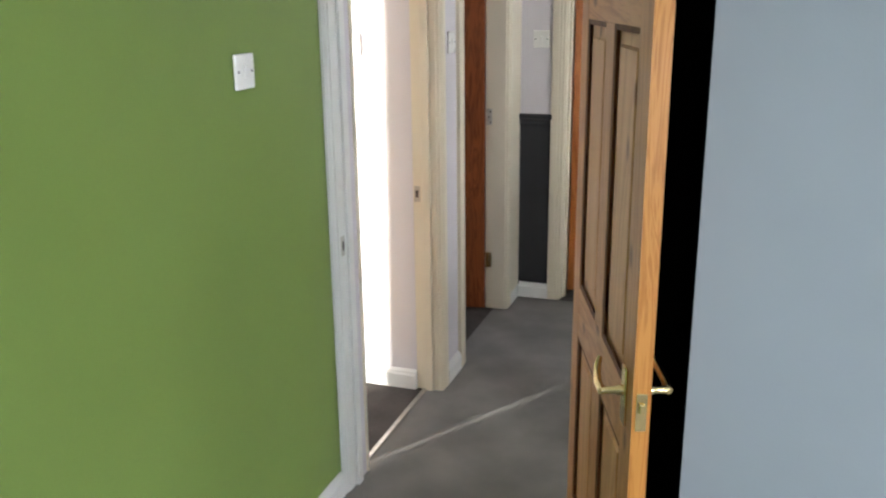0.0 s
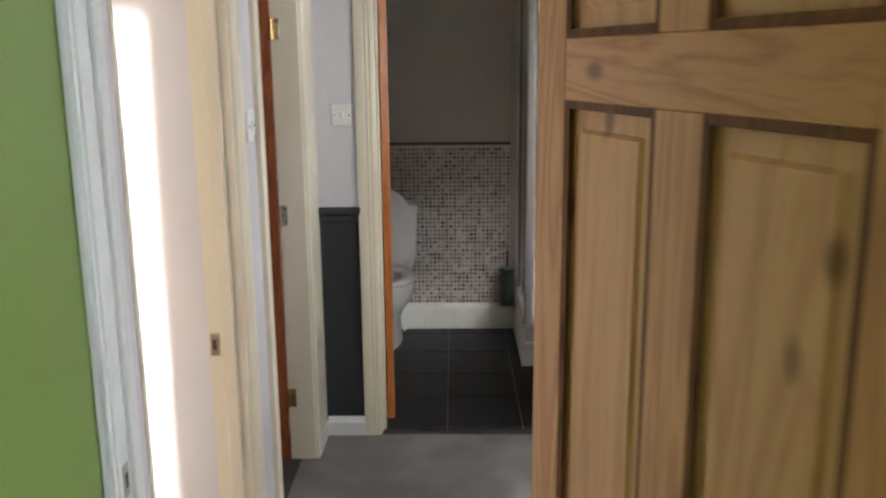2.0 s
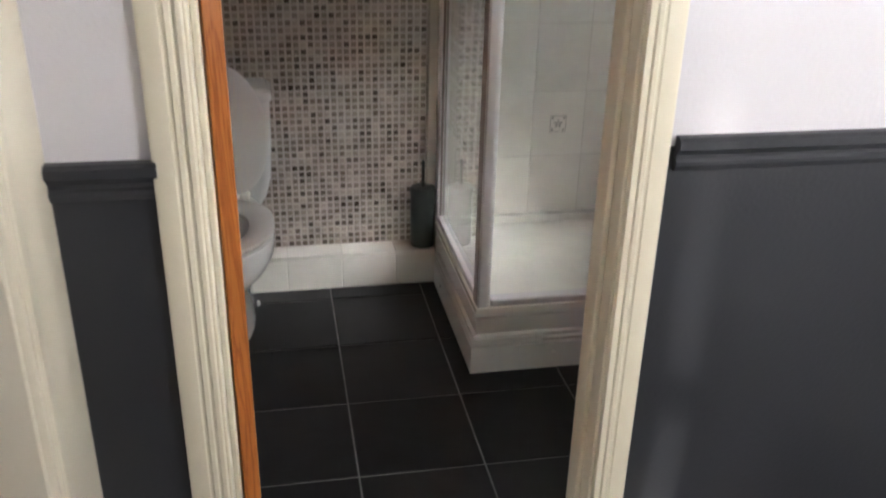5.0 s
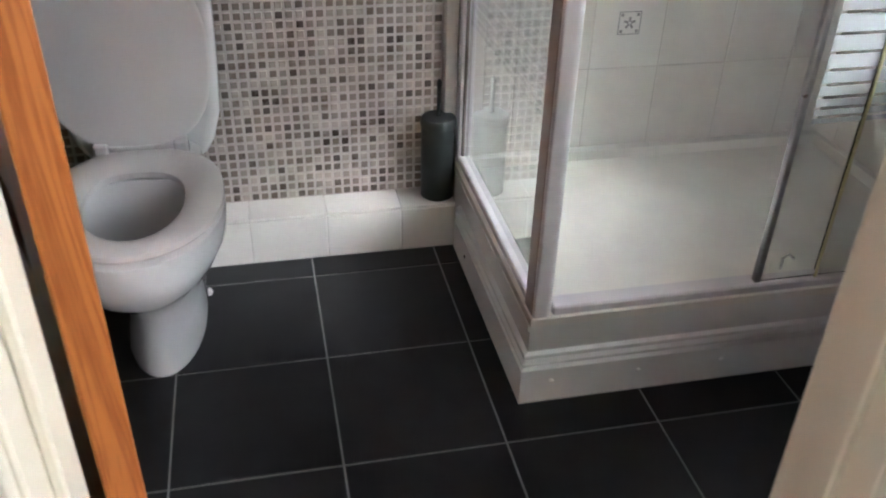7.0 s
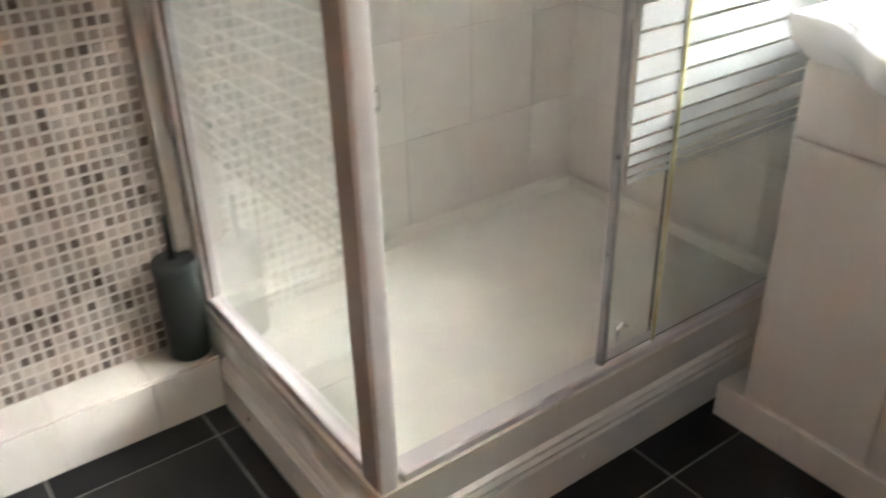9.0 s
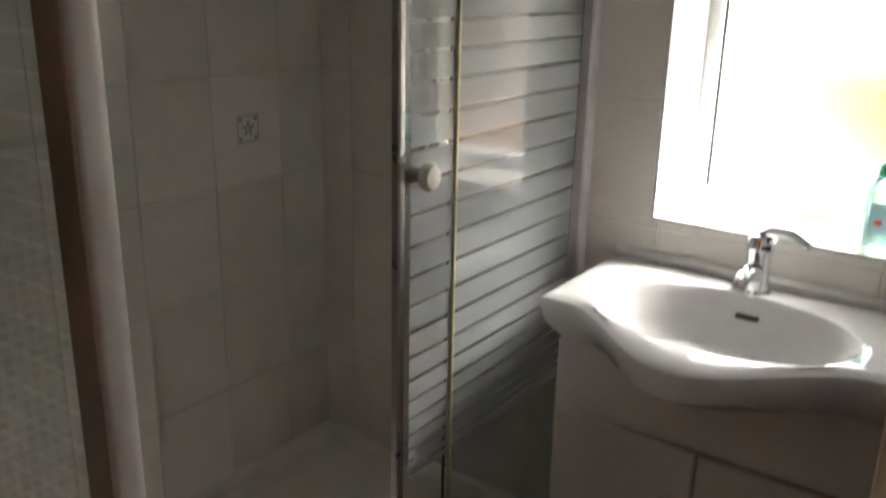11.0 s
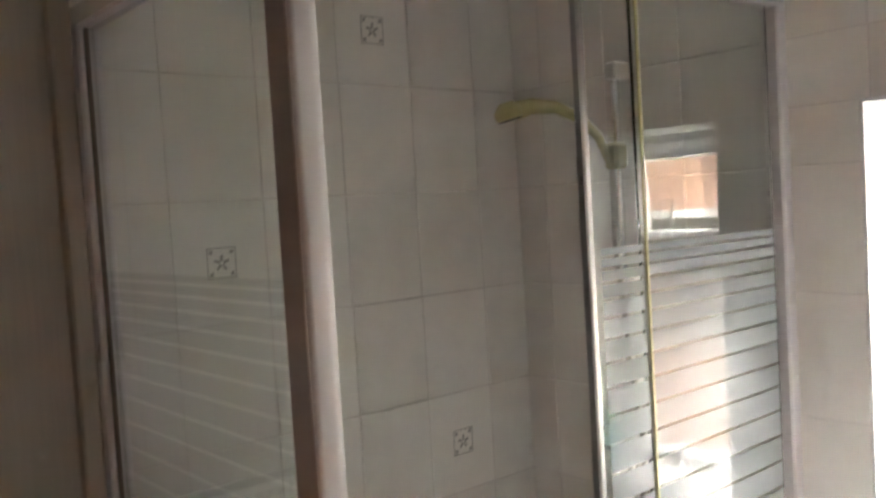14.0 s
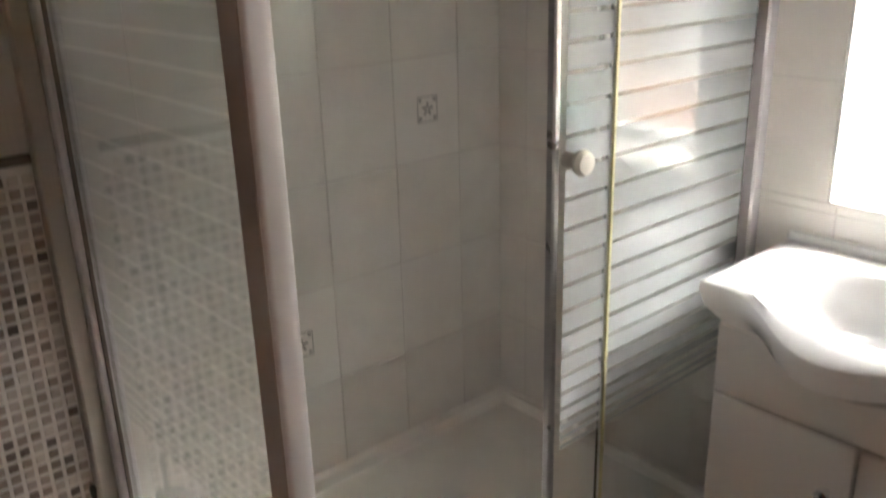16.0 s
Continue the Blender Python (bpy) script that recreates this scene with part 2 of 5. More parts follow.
M_RED = mat("red_rocker", (0.5, 0.03, 0.02), 0.3, var=0.05, scale=20)
M_DARKPL = mat("dark_green_black_plastic", (0.022, 0.027, 0.025), 0.35, var=0.15, scale=14)
M_CREAMPL = mat("aged_cream_plastic", (0.46, 0.40, 0.20), 0.35, var=0.12, scale=16)
M_SEAL = mat("yellowed_seal", (0.52, 0.50, 0.27), 0.35, var=0.08, scale=10)
M_CAB = mat("white_cabinet_laminate", (0.72, 0.70, 0.67), 0.4, var=0.03, scale=4)
M_GROUT = mat("grey_grout", (0.24, 0.235, 0.225), 0.9, var=0.12, scale=14, bump=0.3, bump_scale=200)
M_GROUTM = mat("pale_mosaic_grout", (0.62, 0.57, 0.53), 0.85, var=0.08, scale=14, bump=0.3, bump_scale=200)
M_GROUTS = mat("white_tile_grout", (0.72, 0.69, 0.65), 0.6, var=0.06, scale=7)
M_SATIN = mat("satin_silver", (0.42, 0.41, 0.41), 0.3, 1.0, var=0.05, scale=20)
M_GROUTW = mat("tile_grout", (0.74, 0.70, 0.65), 0.6, var=0.16, scale=5)
M_BROWNTRIM = mat("dark_brown_trim", (0.085, 0.060, 0.045), 0.4, var=0.12, scale=20)
M_MOTIF = mat("grey_motif_print", (0.40, 0.385, 0.36), 0.35, var=0.1, scale=30)
M_MOSAIC = piece_mat("stone_mosaic", [(0.0, (0.285, 0.235, 0.200)), (0.17, (0.37, 0.320, 0.280)), (0.32, (0.225, 0.180, 0.152)),
                                      (0.48, (0.150, 0.117, 0.100)), (0.60, (0.305, 0.260, 0.230)), (0.75, (0.095, 0.073, 0.062)),
                                      (0.83, (0.47, 0.415, 0.365))], 0.28, 0.16)
M_SLATE = piece_mat("black_slate_tile", [(0.0, (0.009, 0.009, 0.010)), (1.0, (0.015, 0.015, 0.016))], 0.40, 0.3, bump=0.35, spec=0.3)
M_WTILE = piece_mat("cream_wall_tile", [(0.0, (0.82, 0.79, 0.745)), (1.0, (0.845, 0.815, 0.77))], 0.14, 0.03)
M_MTILE = piece_mat("pale_motif_tile", [(0.0, (0.87, 0.845, 0.80)), (1.0, (0.885, 0.86, 0.815))], 0.14, 0.02)
M_LTILE = piece_mat("white_ledge_tile", [(0.0, (0.70, 0.67, 0.63)), (1.0, (0.75, 0.72, 0.68))], 0.2, 0.03)
M_GLASS = glass("shower_glass", (0.95, 0.975, 0.96))
M_CLEAR = glass("window_glass", (0.98, 0.99, 0.99))
M_OBSC = glass("obscured_glass", (0.98, 0.99, 0.97), 0.18)
ob_nt = M_OBSC.node_tree
ob_tr, ob_mx = ob_nt.nodes.new("ShaderNodeBsdfTranslucent"), ob_nt.nodes.new("ShaderNodeMixShader")
ob_tr.inputs[0].default_value = (0.95, 0.95, 0.92, 1)
ob_mx.inputs[0].default_value = 0.012
ob_nt.links.new(ob_nt.nodes["Principled BSDF"].outputs[0], ob_mx.inputs[1])
ob_nt.links.new(ob_tr.outputs[0], ob_mx.inputs[2])
ob_nt.links.new(ob_mx.outputs[0], ob_nt.nodes["Material Output"].inputs[0])
M_FROST = frosting("etched_stripe", (0.80, 0.85, 0.87), 0.56)
# same etching, made fainter for the lower light on the side pane
M_FROST_SHADED = frosting("shaded_etched_stripe", (0.82, 0.85, 0.84), 0.86)
M_SOAP = glass("soap_bottle_plastic", (0.55, 0.88, 0.86), 0.25, 1.4)
M_GREENPL = mat("green_pump_plastic", (0.02, 0.32, 0.16), 0.3, var=0.05, scale=20)
M_LABEL = mat("pale_blue_label", (0.45, 0.72, 0.78), 0.4, var=0.06, scale=30)
M_GRASS = mat("lawn", (0.16, 0.22, 0.03), 0.9, var=0.3, scale=0.5, bump=0.5, bump_scale=30, fine=0.3)
M_PINKB = mat("pink_brick", (0.60, 0.36, 0.28), 0.85, var=0.15, scale=1.5, bump=0.3, bump_scale=30)
M_ROOF = mat("roof_tile", (0.22, 0.11, 0.08), 0.85, var=0.2, scale=2)



# ---- builders ----
def box(bm, x0, x1, y0, y1, z0, z1, bevel=0.0, seg=1):
    r = bmesh.ops.create_cube(bm, size=1, matrix=Matrix.LocRotScale(((x0 + x1) / 2, (y0 + y1) / 2, (z0 + z1) / 2), None,
                                                                   (abs(x1 - x0), abs(y1 - y0), abs(z1 - z0))))
    if bevel:
        vs = set(r["verts"])
        es = [e for e in bm.edges if e.verts[0] in vs and e.verts[1] in vs]
        bmesh.ops.bevel(bm, geom=es, offset=bevel, segments=seg, affect="EDGES", profile=0.5)
    return bm


def boxes(*rows, bevel=0.0):
    bm = bmesh.new()
    for r in rows:
        box(bm, *r, bevel=bevel)
    return bm


def lathe(bm, profile, m=Matrix(), n=24):
    """Turned solid from (radius, height) pairs, round the local z axis."""
    rings = []
    for r, z in profile:
        if r < 1e-5:
            rings.append([bm.verts.new(m @ Vector((0, 0, z)))])
        else:
            rings.append([bm.verts.new(m @ Vector((r * math.cos(2 * math.pi * i / n), r * math.sin(2 * math.pi * i / n), z))) for i in range(n)])
    for a, b in zip(rings, rings[1:]):
        if len(a) == 1 and len(b) == 1:
            continue
        for i in range(n):
            j = (i + 1) % n
            if len(a) == 1:
                bm.faces.new((a[0], b[j], b[i]))
            elif len(b) == 1:
                bm.faces.new((a[i], a[j], b[0]))
            else:
                bm.faces.new((a[i], a[j], b[j], b[i]))
    for ring, flip in ((rings[0], True), (rings[-1], False)):
        if len(ring) > 1:
            bm.faces.new(ring[::-1] if flip else ring)
    return bm


def loft(bm, rings, cap0=True, cap1=True):
    """Skin through closed rings of points with equal counts."""
    vs = [[bm.verts.new(p) for p in r] for r in rings]
    n = len(vs[0])
    for a, b in zip(vs, vs[1:]):
        for i in range(n):
            bm.faces.new((a[i], a[(i + 1) % n], b[(i + 1) % n], b[i]))
    if cap0:
        bm.faces.new(vs[0][::-1])
    if cap1:
        bm.faces.new(vs[-1])
    bmesh.ops.recalc_face_normals(bm, faces=bm.faces)
    return bm


def moulding(bm, profile, start, end, out, up=Vector((0, 0, 1))):
    """A straight run of moulding from start to end; profile is (out, up) pairs round its section."""
    out = Vector(out)
    rings = [[Vector(p) + out * a + Vector(up) * b for a, b in profile] for p in (start, end)]
    return loft(bm, rings)


def tube(bm, pts, r, n=10):
    """A round bar along points."""
    pts = [Vector(p) for p in pts]
    rings = []
    for i, p in enumerate(pts):
        d = (pts[min(i + 1, len(pts) - 1)] - pts[max(i - 1, 0)]).normalized()
        q = d.to_track_quat("Z", "Y")
        rr = r[i] if isinstance(r, (list, tuple)) else r
        rings.append([p + q @ Vector((rr * math.cos(2 * math.pi * k / n), rr * math.sin(2 * math.pi * k / n), 0)) for k in range(n)])
    return loft(bm, rings)


def mesh_of(name, bm, material, smooth=False):
    bmesh.ops.recalc_face_normals(bm, faces=bm.faces)
    me = bpy.data.meshes.new(name)
    bm.to_mesh(me)
    bm.free()
    me.materials.append(material)
    if smooth:
        for p in me.polygons:
            p.use_smooth = True
        me.set_sharp_from_angle(angle=radians(38))
    return me


def base_of(parent):
    p, m = parent, Matrix()
    while p:
        m = p.matrix_basis @ m if not p.parent else m
        p = p.parent
    return m


def part(name, bm, material, parent, label="", smooth=False):
    ob = new(name, mesh_of(name, bm, material, smooth))
    ob.parent = parent
    if not parent.parent:
        ob.matrix_parent_inverse = parent.matrix_basis.inverted()
    if label:
        ob["label"] = label
    return ob


def thing(name, base, label, category, group="", kind=""):
    ob = new(name)
    ob.matrix_basis = Matrix.Translation(base)
    ob.empty_display_size = 0.05
    return tagged(ob, label, category, group, kind)


def solid(name, bm, material, label="", category="", kind="structure", smooth=False):
    return tagged(new(name, mesh_of(name, bm, material, smooth)), label, category, "", kind)


# ---- structure: floors, walls, ceilings ----
CEIL = 2.40
solid("floor_landing", boxes((-0.06, 1.19, -2.05, 0.0, -0.06, 0), (1.19, 1.45, -0.93, 0.0, -0.06, 0)), M_CARPET, "worn grey-brown carpet on the landing", "carpet")
solid("floor_bedroom", boxes((-0.12, 4.0, -6.2, -2.05, -0.06, 0)), M_CARPET, "grey carpet in the green bedroom", "carpet")
solid("floor_back_bedroom", boxes((-3.2, -0.06, -3.1, -1.28, -0.062, -0.004)), M_CARPET2, "dark brown carpet past the threshold", "carpet")
solid("floor_third_room", boxes((-3.2, -0.06, -1.18, 0.0, -0.062, -0.004)), M_CARPET2, "dark carpet in the third room", "carpet")
solid("floor_bathroom", boxes((-0.45, 2.06, 0.0, 1.6, -0.08, -0.0022)), M_GROUT, "pale grey grout bed under black tiles", "floor")
solid("ceiling", boxes((-3.3, -0.16, -3.2, 1.75, CEIL, CEIL + 0.1), (-0.16, 2.36, -2.67, 1.75, CEIL, CEIL + 0.1), (-0.16, 4.1, -6.3, -2.67, CEIL, CEIL + 0.1)), M_CEIL, "plain white plaster ceiling", "ceiling")

HEAD = 2.03
solid("wall_landing_left", boxes((-0.1, 0, -1.258, -0.972, 0, CEIL), (-0.1, 0, -2.0, -1.28, HEAD, CEIL), (-0.072, -0.031, -2.0, -1.966, 0, HEAD),
                                 (-0.1, 0, -0.95, -0.246, HEAD, CEIL)), M_LILAC, "lilac-white painted landing wall between doorways", "wall")
solid("wall_nib", boxes((-0.1, 0.014, -0.224, 0.0, 0, CEIL)), M_GLOSS, "cream gloss boarding in the landing corner", "wall")
solid("wall_bathroom_upper", boxes((0, 0.233, 0, 0.125, 1.0, CEIL), (1.022, 2.1, 0, 0.125, 1.0, CEIL), (0.233, 1.022, 0, 0.125, HEAD, CEIL)),
      M_LILAC, "lilac-white plaster above the dado rail", "wall")
solid("wall_bathroom_lower", boxes((0, 0.233, 0, 0.125, 0, 1.0), (1.022, 2.1, 0, 0.125, -2.6, 1.0)), M_CHARCOAL,
      "charcoal painted plaster below the dado rail", "wall")
solid("wall_bathroom_near", boxes((-0.45, 0.0, 0, 0.125, 0, CEIL)), M_LILAC, "plain painted wall beside the bathroom door", "wall")
solid("wall_bathroom_left", boxes((-0.55, -0.45, 0, 1.7, 0, CEIL)), M_GREIGE, "greige papered bathroom wall", "wall")
solid("wall_bathroom_far", boxes((-0.55, 2.4, 1.6, 1.72, 0, CEIL)), M_GREIGE, "greige striped wallpaper above the mosaic", "wall")
WY0, WY1, WZ0, WZ1 = 0.28, 0.708, 0.97, 1.80
solid("wall_window", boxes((2.06, 2.36, 0.0, WY0, 0, CEIL), (2.06, 2.36, WY1, 1.6, 0, CEIL), (2.06, 2.36, WY0, WY1, 0, WZ0),
                           (2.06, 2.36, WY0, WY1, WZ1, CEIL)), M_GROUTW, "tiled outer wall round the bathroom window", "wall")
solid("wall_bedroom_door", boxes((0.787, 1.057, -2.1, -2.0, 0, CEIL), (-0.052, 0.787, -2.1, -2.0, HEAD, CEIL),
                                 (1.057, 2.2, -2.1, -2.0, -2.6, CEIL)), M_LILAC, "painted wall round the bedroom doorway", "wall")
solid("wall_green", boxes((-0.16, -0.056, -6.2, -2.104, 0, CEIL), (-0.088, -0.053, -2.104, -2.002, 0, CEIL)), M_GREEN, "olive green painted bedroom wall", "wall")
solid("wall_cupboard_front", boxes((1.06, 4.0, -2.77, -2.67, 0, CEIL)), M_GREY, "pale blue-grey painted bedroom wall", "wall")
# the door gap's shade is coloured onto the return and a thin sheet
solid("wall_cupboard_side", boxes((1.057, 1.16, -2.67, -2.1, 0, CEIL), (1.057, 1.06, -2.77, -2.67, 0, CEIL)), M_GAP_SHADE, "return wall behind the door, its deep shade coloured black", "wall")
solid("wall_shade_panel", boxes((0.846, 1.0565, -2.105, -2.1003, 0, CEIL)), M_GAP_SHADE, "black sheet holding the shade behind the open door", "wall")
solid("wall_bedroom_right", boxes((4.0, 4.1, -6.2, -5.9, 0, CEIL), (4.0, 4.1, -4.3, -2.67, 0, CEIL), (4.0, 4.1, -5.9, -4.3, 0, 0.5), (4.0, 4.1, -5.9, -4.3, 1.75, CEIL)), M_GREY, "blue-grey bedroom wall with its window", "wall")
solid("wall_front", boxes((-0.16, 1.85, -6.3, -6.2, 0, CEIL), (1.85, 4.1, -6.3, -6.2, 0, CEIL)),
      M_GREY, "plain front bedroom wall", "wall")
solid("wall_back_bedroom_right", boxes((-3.2, -0.1, -1.28, -1.18, 0, CEIL)), M_LILAC, "lilac painted wall catching the sun", "wall")
solid("wall_back_bedroom_left", boxes((-3.3, -3.2, -3.2, 0.1, 0, 0.95), (-3.3, -3.2, -3.2, -1.4, 0.95, CEIL), (-3.3, -3.2, -0.4, 0.1, 0.95, CEIL), (-3.3, -3.2, -1.4, -0.4, 2.05, CEIL)), M_LILAC, "plain lilac painted wall", "wall")
# unseen wall, its place and opening set to shape the sun patch
solid("wall_back_bedroom_front", boxes((-3.2, -2.5, -3.2, -3.1, 0, CEIL), (-0.6, -0.16, -3.2, -3.1, 0, CEIL), (-2.5, -0.6, -3.2, -3.1, 0, 0.2), (-2.5, -0.6, -3.2, -3.1, 2.28, CEIL)),
      M_LILAC, "lilac wall out of view, its opening cut for the sun", "wall")
solid("wall_third_room", boxes((-3.2, -0.1, 0.0, 0.1, 0, CEIL)), M_LILAC, "plain painted wall of the third room", "wall")
solid("wall_stairwell_right", boxes((2.1, 2.2, -2.1, 0.0, -2.6, CEIL)),
      M_LILAC, "lilac painted stairwell wall", "wall")
solid("floor_stairwell", boxes((1.1, 2.2, -2.1, 0.1, -2.7, -2.6)), M_CARPET, "carpet at the foot of the stairs", "floor")
solid("wall_stairwell_left", boxes((1.15, 1.19, -1.98, -0.93, -2.6, -0.06), (1.19, 1.45, -0.97, -0.93, -2.6, -0.06)), M_CHARCOAL, "dark wall below the landing edge", "wall")
for i in range(3):
    solid("stair_step", boxes((1.45 + 0.22 * i, 1.45 + 0.22 * (i + 1), -0.93, 0.0, -0.19 * (i + 2), -0.19 * (i + 1))), M_CARPET, "carpeted stair step going down", "stair")

# ---- trim: baseboards, dado rails, thresholds ----
SKIRT = [(0, 0), (0.018, 0), (0.018, 0.060), (0.012, 0.070), (0.012, 0.075), (0.004, 0.084), (0, 0.084)]
DADO = [(0, -0.055), (0.010, -0.055), (0.014, -0.045), (0.014, -0.038), (0.010, -0.033), (0.010, -0.026), (0.020, -0.014), (0.026, -0.012), (0.026, 0.004), (0.018, 0.010), (0, 0.010)]


def run(name, profile, start, end, out, material, label, category="trim"):
    return solid(name, moulding(bmesh.new(), profile, start, end, out), material, label, category)


run("baseboard", SKIRT, (0.02, 0, 0), (0.186, 0, 0), (0, -1, 0), M_WHITE, "white gloss skirting under the charcoal wall", "baseboard")
run("baseboard", SKIRT, (1.09, 0, 0), (1.45, 0, 0), (0, -1, 0), M_WHITE, "white gloss skirting by the stair edge", "baseboard")
run("baseboard", SKIRT, (0, -1.2, 0), (0, -1.03, 0), (1, 0, 0), M_WHITE, "white gloss skirting between doorways", "baseboard")
run("baseboard", SKIRT, (0, -0.175, 0), (0, 0, 0), (1, 0, 0), M_WHITE, "white gloss skirting in the landing corner", "baseboard")
run("baseboard", SKIRT, (-3.2, -1.28, 0), (-0.1, -1.28, 0), (0, -1, 0), M_WHITE, "white skirting in the sunny bedroom", "baseboard")
run("baseboard", SKIRT, (-0.056, -6.2, 0), (-0.056, -2.122, 0), (1, 0, 0), M_WHITE, "white skirting under the green wall", "baseboard")
run("dado_rail", DADO, (0.0, 0, 1.0), (0.186, 0, 1.0), (0, -1, 0), M_CHARCOAL, "short charcoal dado rail beside the bathroom door", "dado rail")
run("dado_rail", DADO, (1.092, 0, 1.010), (2.1, 0, 1.010), (0, -1, 0), M_CHARCOAL, "charcoal painted moulded dado rail over the stairs", "dado rail")
solid("threshold_strip", boxes((0.255, 1.0, -0.012, 0.02, 0, 0.006), bevel=0.002), M_SLOT, "dark metal threshold strip at the bathroom", "threshold")
solid("threshold_strip", boxes((-0.075, -0.055, -1.97, -1.28, 0, 0.005), bevel=0.002), M_STEEL, "thin metal carpet strip in a doorway", "threshold")
solid("landing_nosing", boxes((1.15, 1.205, -1.98, -0.93, -0.06, 0.004), (1.205, 1.45, -0.985, -0.93, -0.06, 0.004), bevel=0.004), M_GLOSS, "cream painted edge of the landing", "nosing")

# ---- door frames ----
ARCH = [(0, 0), (0, 0.010), (0.003, 0.014), (0.010, 0.0145), (0.0115, 0.0105), (0.016, 0.0105), (0.019, 0.0155), (0.026, 0.017), (0.029, 0.0135), (0.033, 0.0135), (0.036, 0.0165), (0.064, 0.0185), (0.070, 0.015), (0.070, 0)]


def upright(bm, x, y, along, out, z0, z1, k=1.0):
    """An architrave upright: its section spreads along the wall from the opening and stands out from it."""
    a, o = Vector(along), Vector(out)
    rings = [[Vector((x, y, z)) + a * p * k + o * q for p, q in ARCH] for z in (z0, z1)]
    return loft(bm, rings)


def header(bm, p0, p1, out, z):
    o = Vector(out)
    rings = [[Vector(p) + o * q + Vector((0, 0, z + a)) for a, q in ARCH] for p in (p0, p1)]
    return loft(bm, rings)


def door_frame(name, axis, a0, a1, w0, w1, material, label, stop=None, sides=(1, 1), narrow=1.0, near=True):
    """Lining, stop and architraves of an opening from a0 to a1 along an axis, through a wall from w0 to w1."""
    fr = thing(name, ((a0 + a1) / 2, (w0 + w1) / 2, 0) if axis == "x" else ((w0 + w1) / 2, (a0 + a1) / 2, 0), label, "door frame", "", "structure")

    def b(u0, u1, v0, v1, z0, z1):
        return boxes((u0, u1, v0, v1, z0, z1), bevel=0.0025) if axis == "x" else boxes((v0, v1, u0, u1, z0, z1), bevel=0.0025)

    def place(u, v):
        return (u, v, 0) if axis == "x" else (v, u, 0)

    t = 0.022
    if near:
        part("lining", b(a0 - t, a0, w0 - 0.002, w1 + 0.002, 0, HEAD), material, fr)
    part("lining", b(a1, a1 + t, w0 - 0.002, w1 + 0.002, 0, HEAD), material, fr)
    part("lining", b(a0 - t, a1 + t, w0 - 0.002, w1 + 0.002, HEAD - t, HEAD), material, fr)
    if stop:
        s0, s1 = stop
        part("stop", b(a0, a0 + 0.012, s0, s1, 0, HEAD - t), material, fr)
        part("stop", b(a1 - 0.012, a1, s0, s1, 0, HEAD - t), material, fr)
        part("stop", b(a0, a1, s0, s1, HEAD - t - 0.012, HEAD - t), material, fr)
    along = Vector((1, 0, 0)) if axis == "x" else Vector((0, 1, 0))
    outd = Vector((0, 1, 0)) if axis == "x" else Vector((1, 0, 0))
    for w, o, use in ((w0, -outd, sides[0]), (w1, outd, sides[1])):
        if not use:
            continue
        for u, d in ((a0 - 0.006, -along), (a1 + 0.006, along)):
            if use == 2 and u < (a0 + a1) / 2:
                continue
            x, y, _ = place(u, w)
            part("architrave", upright(bmesh.new(), x, y, d, o, 0, HEAD + 0.05, narrow if u < (a0 + a1) / 2 else 1.0), material, fr, smooth=True)
        p0, p1 = place(a0 - 0.07, w), place(a1 + 0.07, w)
        part("architrave", header(bmesh.new(), p0, p1, o, HEAD - 0.015), material, fr, smooth=True)
    return fr


fb = door_frame("door_frame_bathroom", "x", 0.255, 1.0, 0.0, 0.125, M_GLOSS, "cream gloss frame of the bathroom doorway", (0.04, 0.085))
f1 = door_frame("door_frame_bedroom", "x", -0.03, 0.765, -2.1, -2.0, M_WHITE, "white gloss frame of the green bedroom", (-2.055, -2.02), (1, 2), 0.27)
f2 = door_frame("door_frame_back_bedroom", "y", -1.965, -1.28, -0.1, 0.0, M_GLOSS, "cream gloss frame of the sunny bedroom", (-0.06, -0.025), (0, 2), 1.0, False)
f3 = door_frame("door_frame_third_room", "y", -0.95, -0.246, -0.1, 0.0, M_GLOSS, "cream gloss frame of the third doorway", None, (0, 1))


def strike(parent, m):
    bm = boxes((-0.012, 0.012, -0.0015, 0.0015, -0.032, 0.032), bevel=0.001)
    bm.transform(m)
    p = part("strike_plate", bm, M_STEEL, parent, "worn metal strike plate")
    bm = boxes((-0.006, 0.006, -0.002, 0.0022, -0.014, 0.014))
    bm.transform(m)
    q = new("latch_hole", mesh_of("latch_hole", bm, M_SLOT))
    q.parent, q.matrix_parent_inverse = p, Matrix()


strike(f2, pose(-0.083, -1.2825, 0.85))
strike(f1, pose(-0.0295, -2.078, 0.86, 0, 0, 90))


